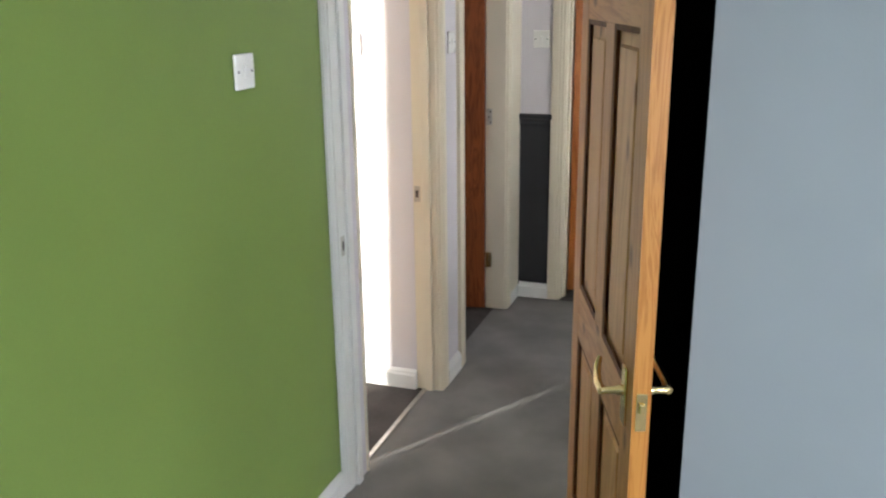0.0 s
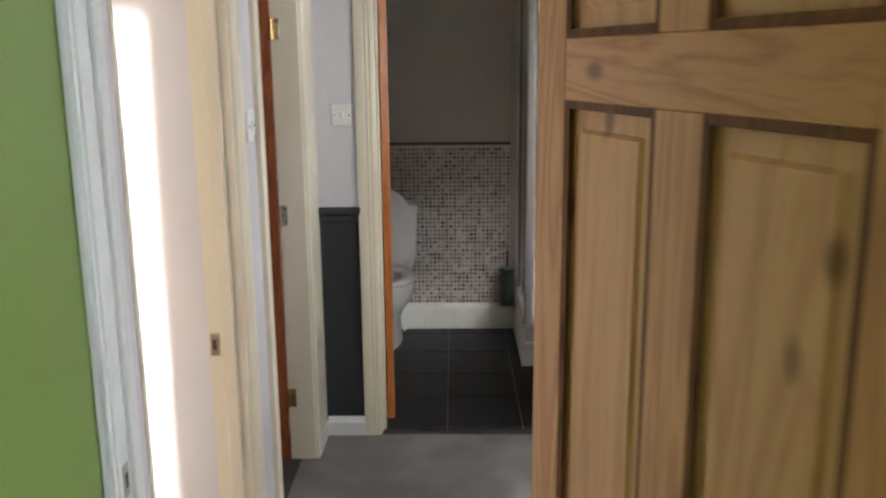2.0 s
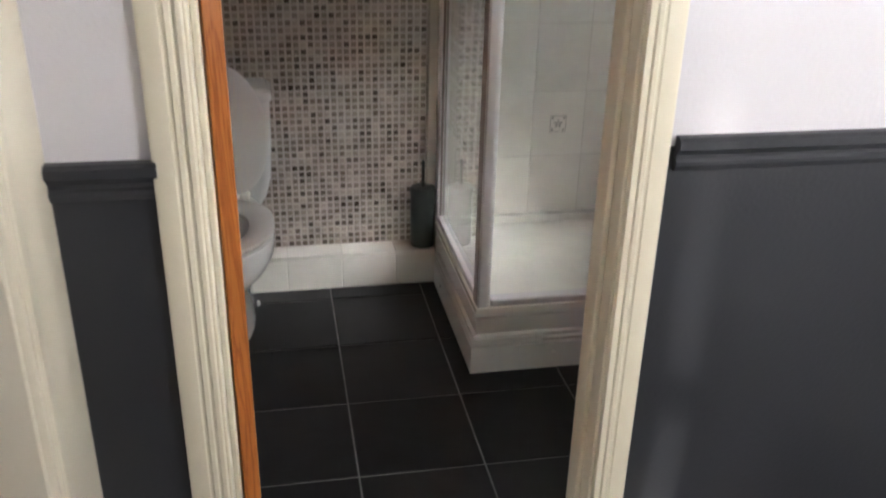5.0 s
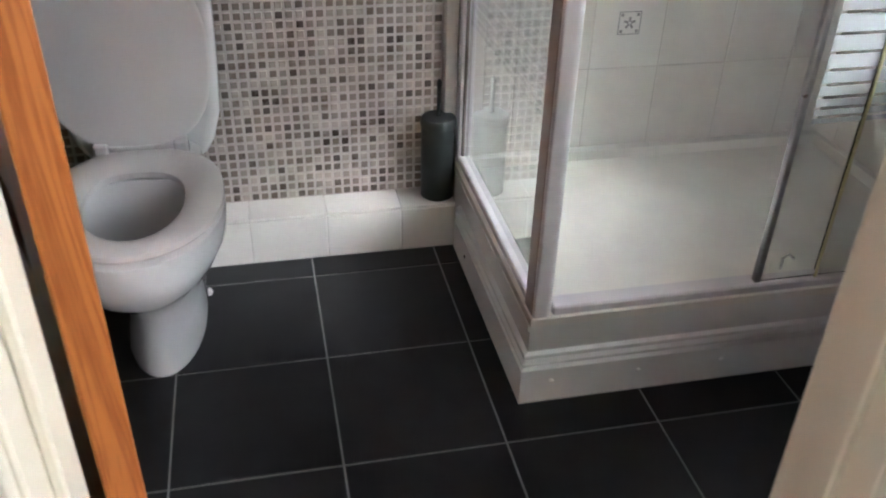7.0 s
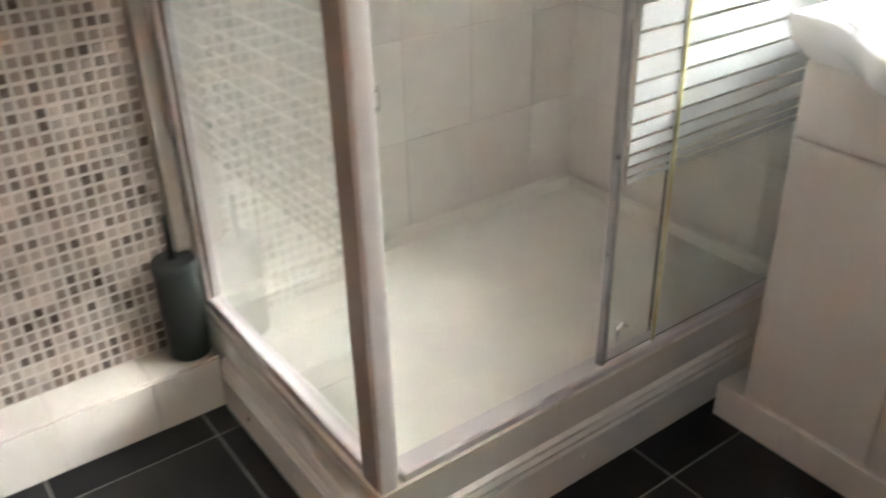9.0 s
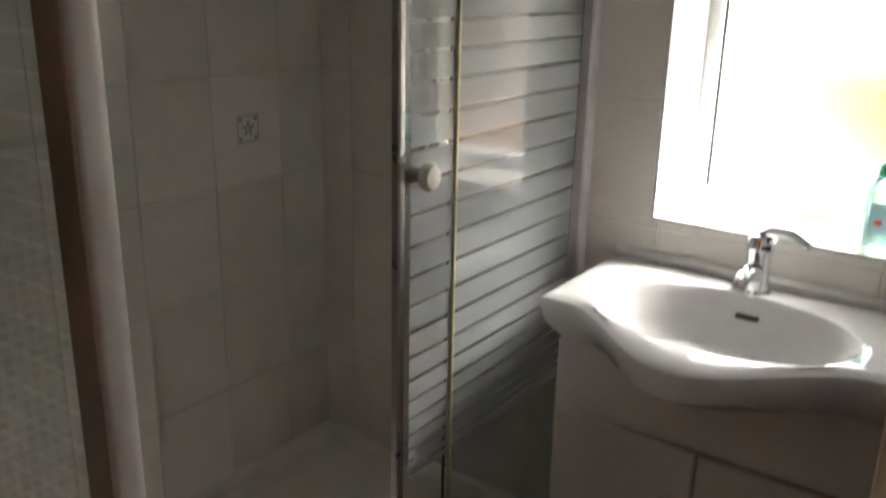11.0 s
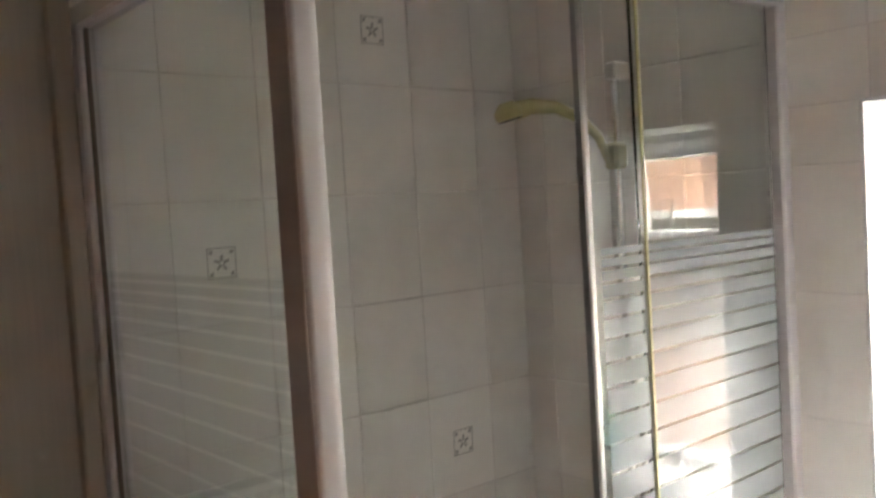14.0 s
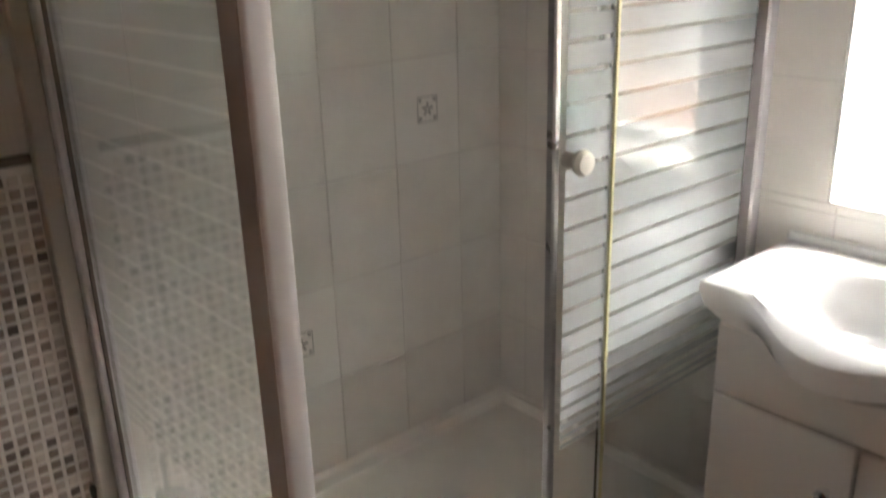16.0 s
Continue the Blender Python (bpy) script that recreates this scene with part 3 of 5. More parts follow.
# ---- doors ----
def door_leaf(name, w, h, material, across, panel, edge, m, label, rows, thick=0.036, st=0.10, mid=0.10):
    """A panelled door: stiles, rails, muntin and raised panels; local x from the hinge, y through it, z up."""
    d = new(name)
    d.matrix_basis = m
    d.empty_display_size = 0.05
    tagged(d, label, "door", "", "structure")

    def p(nm, bm, mt, parent=d, lab="", smooth=False):
        ob = new(nm, mesh_of(nm, bm, mt, smooth))
        ob.parent = parent
        if lab:
            ob["label"] = lab
        return ob

    p("stile", boxes((0, st, 0, thick, 0.005, h), bevel=0.002), material)
    p("stile", boxes((w - st, w - 0.003, 0, thick, 0.005, h), bevel=0.002), material)
    p("edge_strip", boxes((w - 0.003, w, 0.0005, thick - 0.0005, 0.005, h)), edge, lab="orange pine edge of the door")
    zs = [0.005] + [z for r in rows for z in r] + [h]
    for z0, z1 in zip(zs[::2], zs[1::2]):
        p("rail", boxes((st, w - st, 0.0005, thick - 0.0005, z0, z1), bevel=0.0015), across)
    c0, c1 = w / 2 - mid / 2, w / 2 + mid / 2
    for z0, z1 in rows:
        p("muntin", boxes((c0, c1, 0.0005, thick - 0.0005, z0, z1), bevel=0.0015), material)
        for x0, x1 in ((st, c0), (c1, w - st)):
            bm = bmesh.new()
            e = 0.045
            y0, y1, ya, yb = thick / 2 - 0.005, thick / 2 + 0.005, 0.006, thick - 0.006

            def ring(i, y):
                return [(x0 + i, y, z0 + i), (x1 - i, y, z0 + i), (x1 - i, y, z1 - i), (x0 + i, y, z1 - i)]
            loft(bm, [ring(e + 0.006, ya), ring(e, ya), ring(e - 0.006, ya + 0.005), ring(0, y0), ring(0, y1), ring(e - 0.006, yb - 0.005), ring(e, yb), ring(e + 0.006, yb)])
            p("panel", bm, panel)
            for y, s in ((0.0005, 1), (thick - 0.0005, -1)):
                bm = bmesh.new()
                prof = [(0, 0), (0.012, 0.002), (0.009, 0.007), (0.004, 0.010), (0, 0.011)]
                for q0, q1, o, fl in (((x0, z0), (x1, z0), (0, 1), 1), ((x1, z0), (x1, z1), (-1, 0), 1), ((x1, z1), (x0, z1), (0, -1), 1), ((x0, z1), (x0, z0), (1, 0), 1)):
                    rings = []
                    for q, ss in ((q0, 1), (q1, -1)):
                        t = Vector((q1[0] - q0[0], q1[1] - q0[1])).normalized() * ss
                        rings.append([(q[0] + o[0] * a + t.x * a, y + s * bb, q[1] + o[1] * a + t.y * a) for a, bb in prof])
                    loft(bm, rings)
                p("bead", bm, M_BEAD_SHADE, lab="waxed bead round the panel, darkened for its shade line")
    return d


# shadow lines round the panels are put into the bead's dark wood colour
M_BEAD_SHADE = wood("shaded_waxed_bead", (0.17, 0.062, 0.018), (0.09, 0.032, 0.010), 0.7, knots=False, axis=2)
ROWS6 = [(0.20, 0.70), (0.84, 1.54), (1.63, 1.86)]
ang = math.degrees(math.atan2(-0.781, 0.265))
d1 = door_leaf("door_1", 0.80, 1.98, M_PINE, M_PINEH, M_PINEP, M_PINEE, pose(0.742, -2.112, 0.008, 0, 0, ang) @ Matrix.Translation((0, -0.036, 0)),
               "open six-panel waxed pine door with brass lever handles", ROWS6)


def lever(parent, x, z, side, thick=0.036):
    """Brass lever handle with its long back plate, on one face of a door."""
    y = 0.0 if side < 0 else thick

    def p(nm, bm, par, smooth=True):
        ob = new(nm, mesh_of(nm, bm, M_BRASS, smooth))
        ob.parent = par
        return ob
    bm = boxes((x - 0.02, x + 0.02, min(y, y + side * 0.006), max(y, y + side * 0.006), z - 0.062, z + 0.062), bevel=0.0025)
    h = p("door_handle", bm, parent)
    h["label"] = "polished brass lever handle on a plate"
    bm = lathe(bmesh.new(), [(0.011, 0), (0.011, 0.012), (0.008, 0.016), (0.008, 0.045)], pose(x, y + side * 0.005, z + 0.01, -90 * side))
    p("spindle", bm, h)
    pts = [(x + 0.004, y + side * 0.048, z + 0.01), (x - 0.03, y + side * 0.05, z + 0.012), (x - 0.06, y + side * 0.047, z + 0.018), (x - 0.085, y + side * 0.042, z + 0.028), (x - 0.095, y + side * 0.036, z + 0.042)]
    p("lever", tube(bmesh.new(), pts, [0.009, 0.0085, 0.008, 0.0075, 0.005]), h)


lever(d1, 0.735, 0.832, -1)
lever(d1, 0.735, 0.832, 1)
lk = new("latch_plate", mesh_of("latch_plate", boxes((0.799, 0.8025, 0.007, 0.029, 0.785, 0.865), bevel=0.0008), M_BRASS))
lk.parent = d1
lb = new("latch_bolt", mesh_of("latch_bolt", boxes((0.80, 0.809, 0.012, 0.024, 0.825, 0.845), bevel=0.002), M_BRASS))
lb.parent = lk

# second bedroom: leaf swung back into the room, hinged at the near jamb with an open slit
d2 = door_leaf("door_2", 0.67, 1.98, M_REDW, M_REDW, M_REDW, M_REDW, pose(-0.130, -1.967, 0.008, 0, 0, 195) @ pose(0, 0, 0, 0, -0.9, 0), "open red-brown stained bedroom door", ROWS6)
# third room: leaf swung in, hinged at the far jamb
d3 = door_leaf("door_3", 0.69, 1.98, M_REDW, M_REDW, M_REDW, M_REDW, pose(-0.1025, -0.2485, 0.008, 0, 0, 191), "open red-brown stained wooden door", ROWS6)
# bathroom: leaf swung in past a right angle, hinge edge towards the landing
d4 = door_leaf("door_4", 0.72, 1.98, M_ORANGE, M_ORANGE, M_ORANGE, M_ORANGE, pose(0.301, 0.142, 0.008, 0, 0, 112), "open orange varnished bathroom door", ROWS6)


def hinge(parent, m, material, name="hinge"):
    """A butt hinge: leaf plate with three screws and a knuckle."""
    bm = boxes((-0.013, 0.013, -0.0012, 0.0012, -0.040, 0.040), bevel=0.0006)
    bm.transform(m)
    h = part(name, bm, material, parent, "metal butt hinge")
    bm = lathe(bmesh.new(), [(0.005, -0.040), (0.005, 0.040)], m @ Matrix.Translation((-0.014, -0.004, 0)), 10)
    k = new("knuckle", mesh_of("knuckle", bm, material, True))
    k.parent = h
    for z in (-0.026, 0, 0.026):
        bm = lathe(bmesh.new(), [(0.004, 0), (0.003, 0.001)], m @ pose(0.006 if z else -0.004, -0.0012, z, 90), 8)
        s = new("screw", mesh_of("screw", bm, M_SLOT))
        s.parent = h


hinge(f3, pose(-0.083, -0.2475, 1.72), M_BRASS)
hinge(f3, pose(-0.083, -0.2475, 1.02), M_STEEL)
hinge(f3, pose(-0.083, -0.2475, 0.27), M_BRASS)
for hz in (0.30, 1.02, 1.72):
    part("hinge", boxes((-0.130, -0.075, -1.972, -1.958, hz - 0.05, hz + 0.05), bevel=0.002), M_STEEL, f2, "metal butt hinge")


# ---- switches and sockets ----
def switch(base, rz, label, rocker=M_PLASTIC):
    """Square wall switch: bevelled plate, rocker, two screws; local -y faces the room."""
    m = pose(*base, 0, 0, rz)
    s = new("light_switch")
    s.matrix_basis = m
    tagged(s, label, "light switch", "light switches")

    def p(nm, bm, mt, par=s):
        ob = new(nm, mesh_of(nm, bm, mt))
        ob.parent = par
    p("plate", boxes((-0.043, 0.043, -0.009, 0, -0.043, 0.043), bevel=0.003), M_PLASTIC)
    bm = boxes((-0.008, 0.008, -0.0125, -0.006, -0.016, 0.016), bevel=0.002)
    bm.transform(pose(0, 0, 0, 5))
    p("rocker", bm, rocker)
    for x in (-0.030, 0.030):
        p("screw", lathe(bmesh.new(), [(0.0035, 0), (0.003, 0.001)], pose(x, -0.009, 0, 90), 10), M_SLOT)
    return s


switch((0.121, -0.001, 1.389), 0, "white square light switch above the dado rail")
switch((0.001, -1.10, 1.43), 90, "white light switch between two doorways")
switch((-0.345, -1.281, 1.43), 0, "white light switch in the sunny bedroom")
switch((-0.055, -2.538, 1.434), 90, "white light switch on the green wall")


def fused_spur():
    s = thing("fused_spur", (1.143, 0, 0.06), "white fused spur box with red rocker", "socket")
    part("box", boxes((1.10, 1.186, -0.045, 0, 0.088, 0.174), bevel=0.004), M_PLASTIC, s)
    part("rocker", boxes((1.14, 1.156, -0.048, -0.044, 0.120, 0.142), bevel=0.001), M_RED, s, "small red rocker switch")
    part("screw", lathe(bmesh.new(), [(0.004, 0), (0.003, 0.0012)], pose(1.115, -0.045, 0.131, 90), 10), M_SLOT, s)


fused_spur()


def scuff_bars():
    bm = bmesh.new()
    for x, z, a, n in ((1.960, 0.850, 58, 0.009), (1.984, 0.819, 52, 0.013)):
        bmesh.ops.create_cube(bm, size=1, matrix=pose(x, -0.0006, z, 0, a, 0) @ Matrix.Diagonal((n, 0.0012, 0.0022, 1)))
    return bm


solid("wall_scuff", scuff_bars(), M_PLASTIC, "two small chips in the charcoal paint", "scuff")


# ---- banister ----
def banister():
    b = thing("banister", (1.146, -0.917, 0), "cream gloss newel post with ball finial and handrail", "banister")
    x, y, h = 1.146, -0.917, 0.045
    bm = box(bmesh.new(), x - h, x + h, y - h, y + h, 0.74, 0.905, bevel=0.010, seg=2)
    part("newel_block", bm, M_GLOSS, b)
    bm = box(bmesh.new(), x - h, x + h, y - h, y + h, -0.15, 0.24, bevel=0.008, seg=2)
    part("newel_foot", bm, M_GLOSS, b)
    turn = [(0.036, 0.24), (0.044, 0.255), (0.044, 0.275), (0.030, 0.29), (0.024, 0.30), (0.034, 0.34), (0.042, 0.42), (0.040, 0.50), (0.030, 0.58), (0.024, 0.61),
            (0.030, 0.622), (0.043, 0.645), (0.046, 0.665), (0.040, 0.69), (0.028, 0.70), (0.030, 0.712), (0.042, 0.722), (0.042, 0.742)]
    part("newel_turning", lathe(bmesh.new(), turn, Matrix.Translation((x, y, 0))), M_GLOSS, b, smooth=True)
    ball = [(0.040, 0.904), (0.042, 0.915), (0.036, 0.921), (0.047, 0.930), (0.047, 0.940), (0.040, 0.948), (0.029, 0.956), (0.026, 0.966), (0.030, 0.974)]
    ball += [(0.0455 * math.sin(a), 1.020 - 0.052 * math.cos(a)) for a in [0.75 + i * (math.pi - 0.75) / 12 for i in range(13)]]
    part("ball_finial", lathe(bmesh.new(), ball, Matrix.Translation((x, y, 0)), 28), M_GLOSS, b, "cream gloss ball finial", smooth=True)
    rail = [(-0.026, -0.030), (0.026, -0.030), (0.026, -0.014), (0.034, -0.004), (0.034, 0.012), (0.024, 0.027), (0.008, 0.033), (-0.008, 0.033), (-0.024, 0.027), (-0.034, 0.012), (-0.034, -0.004), (-0.026, -0.014)]
    part("handrail", moulding(bmesh.new(), rail, (x, y - 0.04, 0.825), (x, -2.0, 0.825), (1, 0, 0)), M_GLOSS, b, smooth=True)
    part("base_rail", boxes((x - 0.03, x + 0.03, -2.0, y - h, 0.0, 0.035), bevel=0.004), M_GLOSS, b)
    for i in range(10):
        yy = y - 0.13 - 0.118 * i
        if yy < -1.97:
            break
        prof = [(0.016, 0.035), (0.016, 0.20), (0.019, 0.21), (0.012, 0.225), (0.010, 0.24), (0.017, 0.32), (0.016, 0.42), (0.010, 0.56), (0.010, 0.58), (0.018, 0.60), (0.014, 0.62), (0.016, 0.64), (0.016, 0.815)]
        part("spindle", lathe(bmesh.new(), prof, Matrix.Translation((x, yy, 0)), 12), M_GLOSS, b, smooth=True)


banister()


# ---- bathroom: toilet ----
def egg(cx, cy, w, front, back, z, n=40, k=1.0):
    """A rounded D: width w, reaching front towards -y and back towards +y."""
    pts = []
    for i in range(n):
        a = 2 * math.pi * i / n
        s, c = math.sin(a), math.cos(a)
        p = 2.0 if s < 0 else 2.7
        r = (abs(c) ** p + abs(s) ** p) ** (-1 / p)
        pts.append((cx + w * k * r * c, cy + (front if s < 0 else back) * k * r * s, z))
    return pts


def toilet():
    cx, cy = 0.175, 1.13
    t = thing("toilet", (cx, 1.3, 0), "white ceramic toilet with its lid raised", "toilet")
    bm = bmesh.new()
    rings = [egg(cx, 1.30, 0.092, 0.228, 0.27, 0.0), egg(cx, 1.30, 0.094, 0.232, 0.27, 0.02), egg(cx, 1.30, 0.085, 0.212, 0.27, 0.08), egg(cx, 1.28, 0.088, 0.208, 0.27, 0.16),
             egg(cx, 1.24, 0.118, 0.235, 0.25, 0.23), egg(cx, 1.18, 0.155, 0.255, 0.24, 0.29), egg(cx, 1.15, 0.174, 0.25, 0.25, 0.34), egg(cx, cy, 0.178, 0.235, 0.26, 0.385), egg(cx, cy, 0.176, 0.232, 0.26, 0.402),
             egg(cx, cy, 0.165, 0.222, 0.25, 0.405), egg(cx, 1.115, 0.125, 0.172, 0.135, 0.402), egg(cx, 1.115, 0.120, 0.165, 0.13, 0.38), egg(cx, 1.12, 0.125, 0.165, 0.125, 0.34), egg(cx, 1.13, 0.10, 0.13, 0.10, 0.26), egg(cx, 1.16, 0.06, 0.08, 0.06, 0.20)]
    loft(bm, rings)
    part("bowl", bm, M_CERAMIC, t, smooth=True)
    part("water", loft(bmesh.new(), [egg(cx, 1.13, 0.10, 0.13, 0.10, 0.262), egg(cx, 1.13, 0.099, 0.129, 0.099, 0.265)]), glass("toilet_water", (0.85, 0.9, 0.9), 0.02, 1.33), t, "still water in the bowl")
    bm = bmesh.new()
    a = [egg(cx, cy, 0.172, 0.216, 0.215, 0.408), egg(cx, cy, 0.178, 0.222, 0.22, 0.414), egg(cx, cy, 0.176, 0.220, 0.218, 0.424), egg(cx, cy, 0.158, 0.204, 0.205, 0.433),
         egg(cx, 1.114, 0.113, 0.162, 0.145, 0.431), egg(cx, 1.112, 0.100, 0.146, 0.132, 0.424), egg(cx, 1.112, 0.098, 0.143, 0.130, 0.412), egg(cx, 1.114, 0.115, 0.158, 0.14, 0.408)]
    vs = [[bm.verts.new(p) for p in r] for r in a]
    for i in range(len(vs)):
        p, q = vs[i], vs[(i + 1) % len(vs)]
        for j in range(40):
            bm.faces.new((p[j], p[(j + 1) % 40], q[(j + 1) % 40], q[j]))
    part("seat", bm, M_SEAT, t, "white plastic seat ring", smooth=True)
    # raised lid: leans back on the cistern
    lid = [egg(0, -0.215, 0.173 + d, 0.225 + d, 0.215 + d, z) for d, z in ((-0.004, 0.0), (0.004, 0.005), (0.0, 0.014), (-0.03, 0.019))]
    bm = loft(bmesh.new(), lid)
    bm.transform(pose(cx - 0.008, 1.345, 0.437, -95, 0, 0))
    part("lid", bm, M_SEAT, t, "raised white plastic lid", smooth=True)
    part("hinge_bar", boxes((cx - 0.10, cx + 0.10, 1.345, 1.366, 0.424, 0.444), bevel=0.006), M_SEAT, t)
    for dx in (-0.085, 0.085):
        part("hinge_cap", boxes((cx + dx - 0.016, cx + dx + 0.016, 1.335, 1.372, 0.410, 0.448), bevel=0.005), M_SEAT, t)
    bm = bmesh.new()

    def rr(x0, x1, y0, y1, z, r=0.03, n=5):
        pts = []
        for ccx, ccy, a0 in ((x1 - r, y1 - r, 0), (x0 + r, y1 - r, 90), (x0 + r, y0 + r, 180), (x1 - r, y0 + r, 270)):
            for i in range(n + 1):
                an = radians(a0 + 90 * i / n)
                pts.append((ccx + r * math.cos(an), ccy + r * math.sin(an), z))
        return pts
    loft(bm, [rr(0.04, 0.31, 1.44, 1.59, 0.36), rr(0.02, 0.33, 1.425, 1.59, 0.40), rr(0.002, 0.348, 1.412, 1.59, 0.47), rr(-0.006, 0.356, 1.408, 1.59, 0.60), rr(-0.008, 0.358, 1.408, 1.59, 0.735)])
    part("cistern", bm, M_CERAMIC, t, smooth=True)
    bm = loft(bmesh.new(), [rr(-0.014, 0.364, 1.400, 1.592, 0.738), rr(-0.016, 0.366, 1.398, 1.592, 0.745), rr(-0.014, 0.364, 1.402, 1.592, 0.765), rr(0.0, 0.35, 1.415, 1.592, 0.775)])
    part("cistern_lid", bm, M_CERAMIC, t, smooth=True)
    part("flush_button", lathe(bmesh.new(), [(0.024, 0), (0.024, 0.006), (0.02, 0.009)], pose(cx, 1.50, 0.775)), M_CHROME, t, "chrome flush button", smooth=True)
    part("bowl_neck", boxes((cx - 0.12, cx + 0.12, 1.36, 1.50, 0.33, 0.404), bevel=0.02), M_CERAMIC, t)
    for x in (cx - 0.10, cx + 0.10):
        part("fixing_cap", lathe(bmesh.new(), [(0.010, 0), (0.009, 0.008), (0, 0.012)], pose(x, 1.30, 0.06, 0, 90 if x > cx else -90), 12), M_PLASTIC, t, smooth=True)


toilet()


def toilet_brush():
    b = thing("toilet_brush", (0.892, 1.547, 0.137), "dark green-black toilet brush holder on the ledge", "toilet brush")
    m = Matrix.Translation((0.892, 1.547, 0.137))
    part("holder", lathe(bmesh.new(), [(0.040, 0), (0.045, 0.004), (0.0455, 0.205), (0.044, 0.21)], m, 32), M_DARKPL, b, smooth=True)
    part("lid", lathe(bmesh.new(), [(0.0465, 0.208), (0.048, 0.214), (0.047, 0.228), (0.043, 0.233), (0.010, 0.236)], m, 32), M_DARKPL, b, smooth=True)
    part("handle", lathe(bmesh.new(), [(0.007, 0.234), (0.0055, 0.245), (0.0055, 0.315), (0.007, 0.325), (0.004, 0.335)], m, 12), M_DARKPL, b, "dark brush handle", smooth=True)


toilet_brush()


# ---- bathroom: shower enclosure ----
SX, SY, SR, SB = 0.966, 0.864, 2.05, 1.585


def shower_tray():
    s = thing("shower_tray", (1.5, 1.2, 0), "cream acrylic shower tray on a white boxed plinth", "shower tray")
    bm = bmesh.new()

    def rect(x0, x1, y0, y1, z):
        return [(x0, y0, z), (x1, y0, z), (x1, y1, z), (x0, y1, z)]
    x0, x1, y0, y1 = SX - 0.026, SR + 0.008, SY - 0.023, SB - 0.001
    loft(bm, [rect(x0, x1, y0, y1, 0.21), rect(x0, x1, y0, y1, 0.228), rect(x0 + 0.006, x1, y0 + 0.006, y1, 0.232), rect(x0 + 0.055, x1 - 0.03, y0 + 0.045, y1 - 0.03, 0.232),
              rect(x0 + 0.072, x1 - 0.045, y0 + 0.062, y1 - 0.045, 0.205), rect(x0 + 0.090, x1 - 0.065, y0 + 0.085, y1 - 0.065, 0.172), rect(x0 + 0.11, x1 - 0.1, y0 + 0.12, y1 - 0.1, 0.164)], cap1=True)
    part("tray", bm, M_TRAY, s)
    d = part("drain", lathe(bmesh.new(), [(0.034, 0), (0.034, 0.003), (0.028, 0.006), (0.012, 0.007)], pose(1.100, 1.152, 0.1645), 24), M_SATIN, s, "round chrome drain", smooth=True)
    bm = lathe(bmesh.new(), [(0.022, 0), (0.021, 0.0014), (0, 0.0014)], pose(1.100, 1.152, 0.1712), 18)
    h = new("drain_hole", mesh_of("drain_hole", bm, M_SLOT))
    h.parent = d
    prof = [(-0.006, 0), (0.014, 0), (0.014, 0.090), (0.004, 0.0935), (0.003, 0.098), (0.0125, 0.101), (0.013, 0.108), (0.002, 0.112), (0.001, 0.117), (0.009, 0.119), (0.008, 0.126), (-0.002, 0.131), (-0.002, 0.186), (0.006, 0.192), (0.006, 0.209), (-0.006, 0.21)]
    bx, by = SX - 0.022, SY - 0.007
    # front and side boards meet in a mitre at the corner
    rings = [[(bx - o, by - o, z) for o, z in prof], [(SR + 0.008, by - o, z) for o, z in prof]]
    part("front_plinth_board", loft(bmesh.new(), rings), M_WHITE, s, "white gloss moulded plinth board")
    rings = [[(bx - o, by - o, z) for o, z in prof], [(bx - o, 1.489, z) for o, z in prof]]
    part("side_plinth_board", loft(bmesh.new(), rings), M_WHITE, s, "white gloss moulded plinth board")
    part("plinth_core", boxes((bx + 0.004, SR, by + 0.004, SB - 0.01, 0.0, 0.190)), M_WHITE, s)
    for x in (1.0, 1.2, 1.4, 1.6, 1.75):
        part("screw_cap", lathe(bmesh.new(), [(0.006, 0), (0.005, 0.003), (0, 0.004)], pose(x, by - 0.014, 0.055, 90), 10), M_PLASTIC, s, smooth=True)
    for y in (0.92, 1.15, 1.36):
        part("screw_cap", lathe(bmesh.new(), [(0.005, 0), (0.004, 0.002), (0, 0.003)], pose(bx - 0.014, y, 0.05, 0, -90), 10), M_SLOT if y > 1.2 else M_PLASTIC, s, smooth=True)


shower_tray()

TOP = 2.035
ST0, ST1 = 0.62, 1.575


def stripe_levels():
    """Bands of etching, narrow at both ends and broad in the middle: (z0, z1) pairs."""
    n = 27
    gaps = [0.018 + 0.042 * math.sin(math.pi * (i + 0.5) / n) ** 1.3 for i in range(n)]
    k = (ST1 - ST0) / sum(gaps)
    z, rows = ST0, []
    for g in gaps:
        rows.append((z, z + g * k - 0.005))
        z += g * k
    return rows


def film(axis, u0, u1, v, z0, z1):
    """The flat film of one etched band on a pane's face."""
    q = [(u0, z0), (u1, z0), (u1, z1), (u0, z1)]
    me = bpy.data.meshes.new("etched_stripe")
    me.from_pydata([(u, v, z) if axis == "x" else (v, u, z) for u, z in q], [], [(0, 1, 2, 3) if axis == "x" else (3, 2, 1, 0)])
    me.materials.append(M_FROST)
    return me


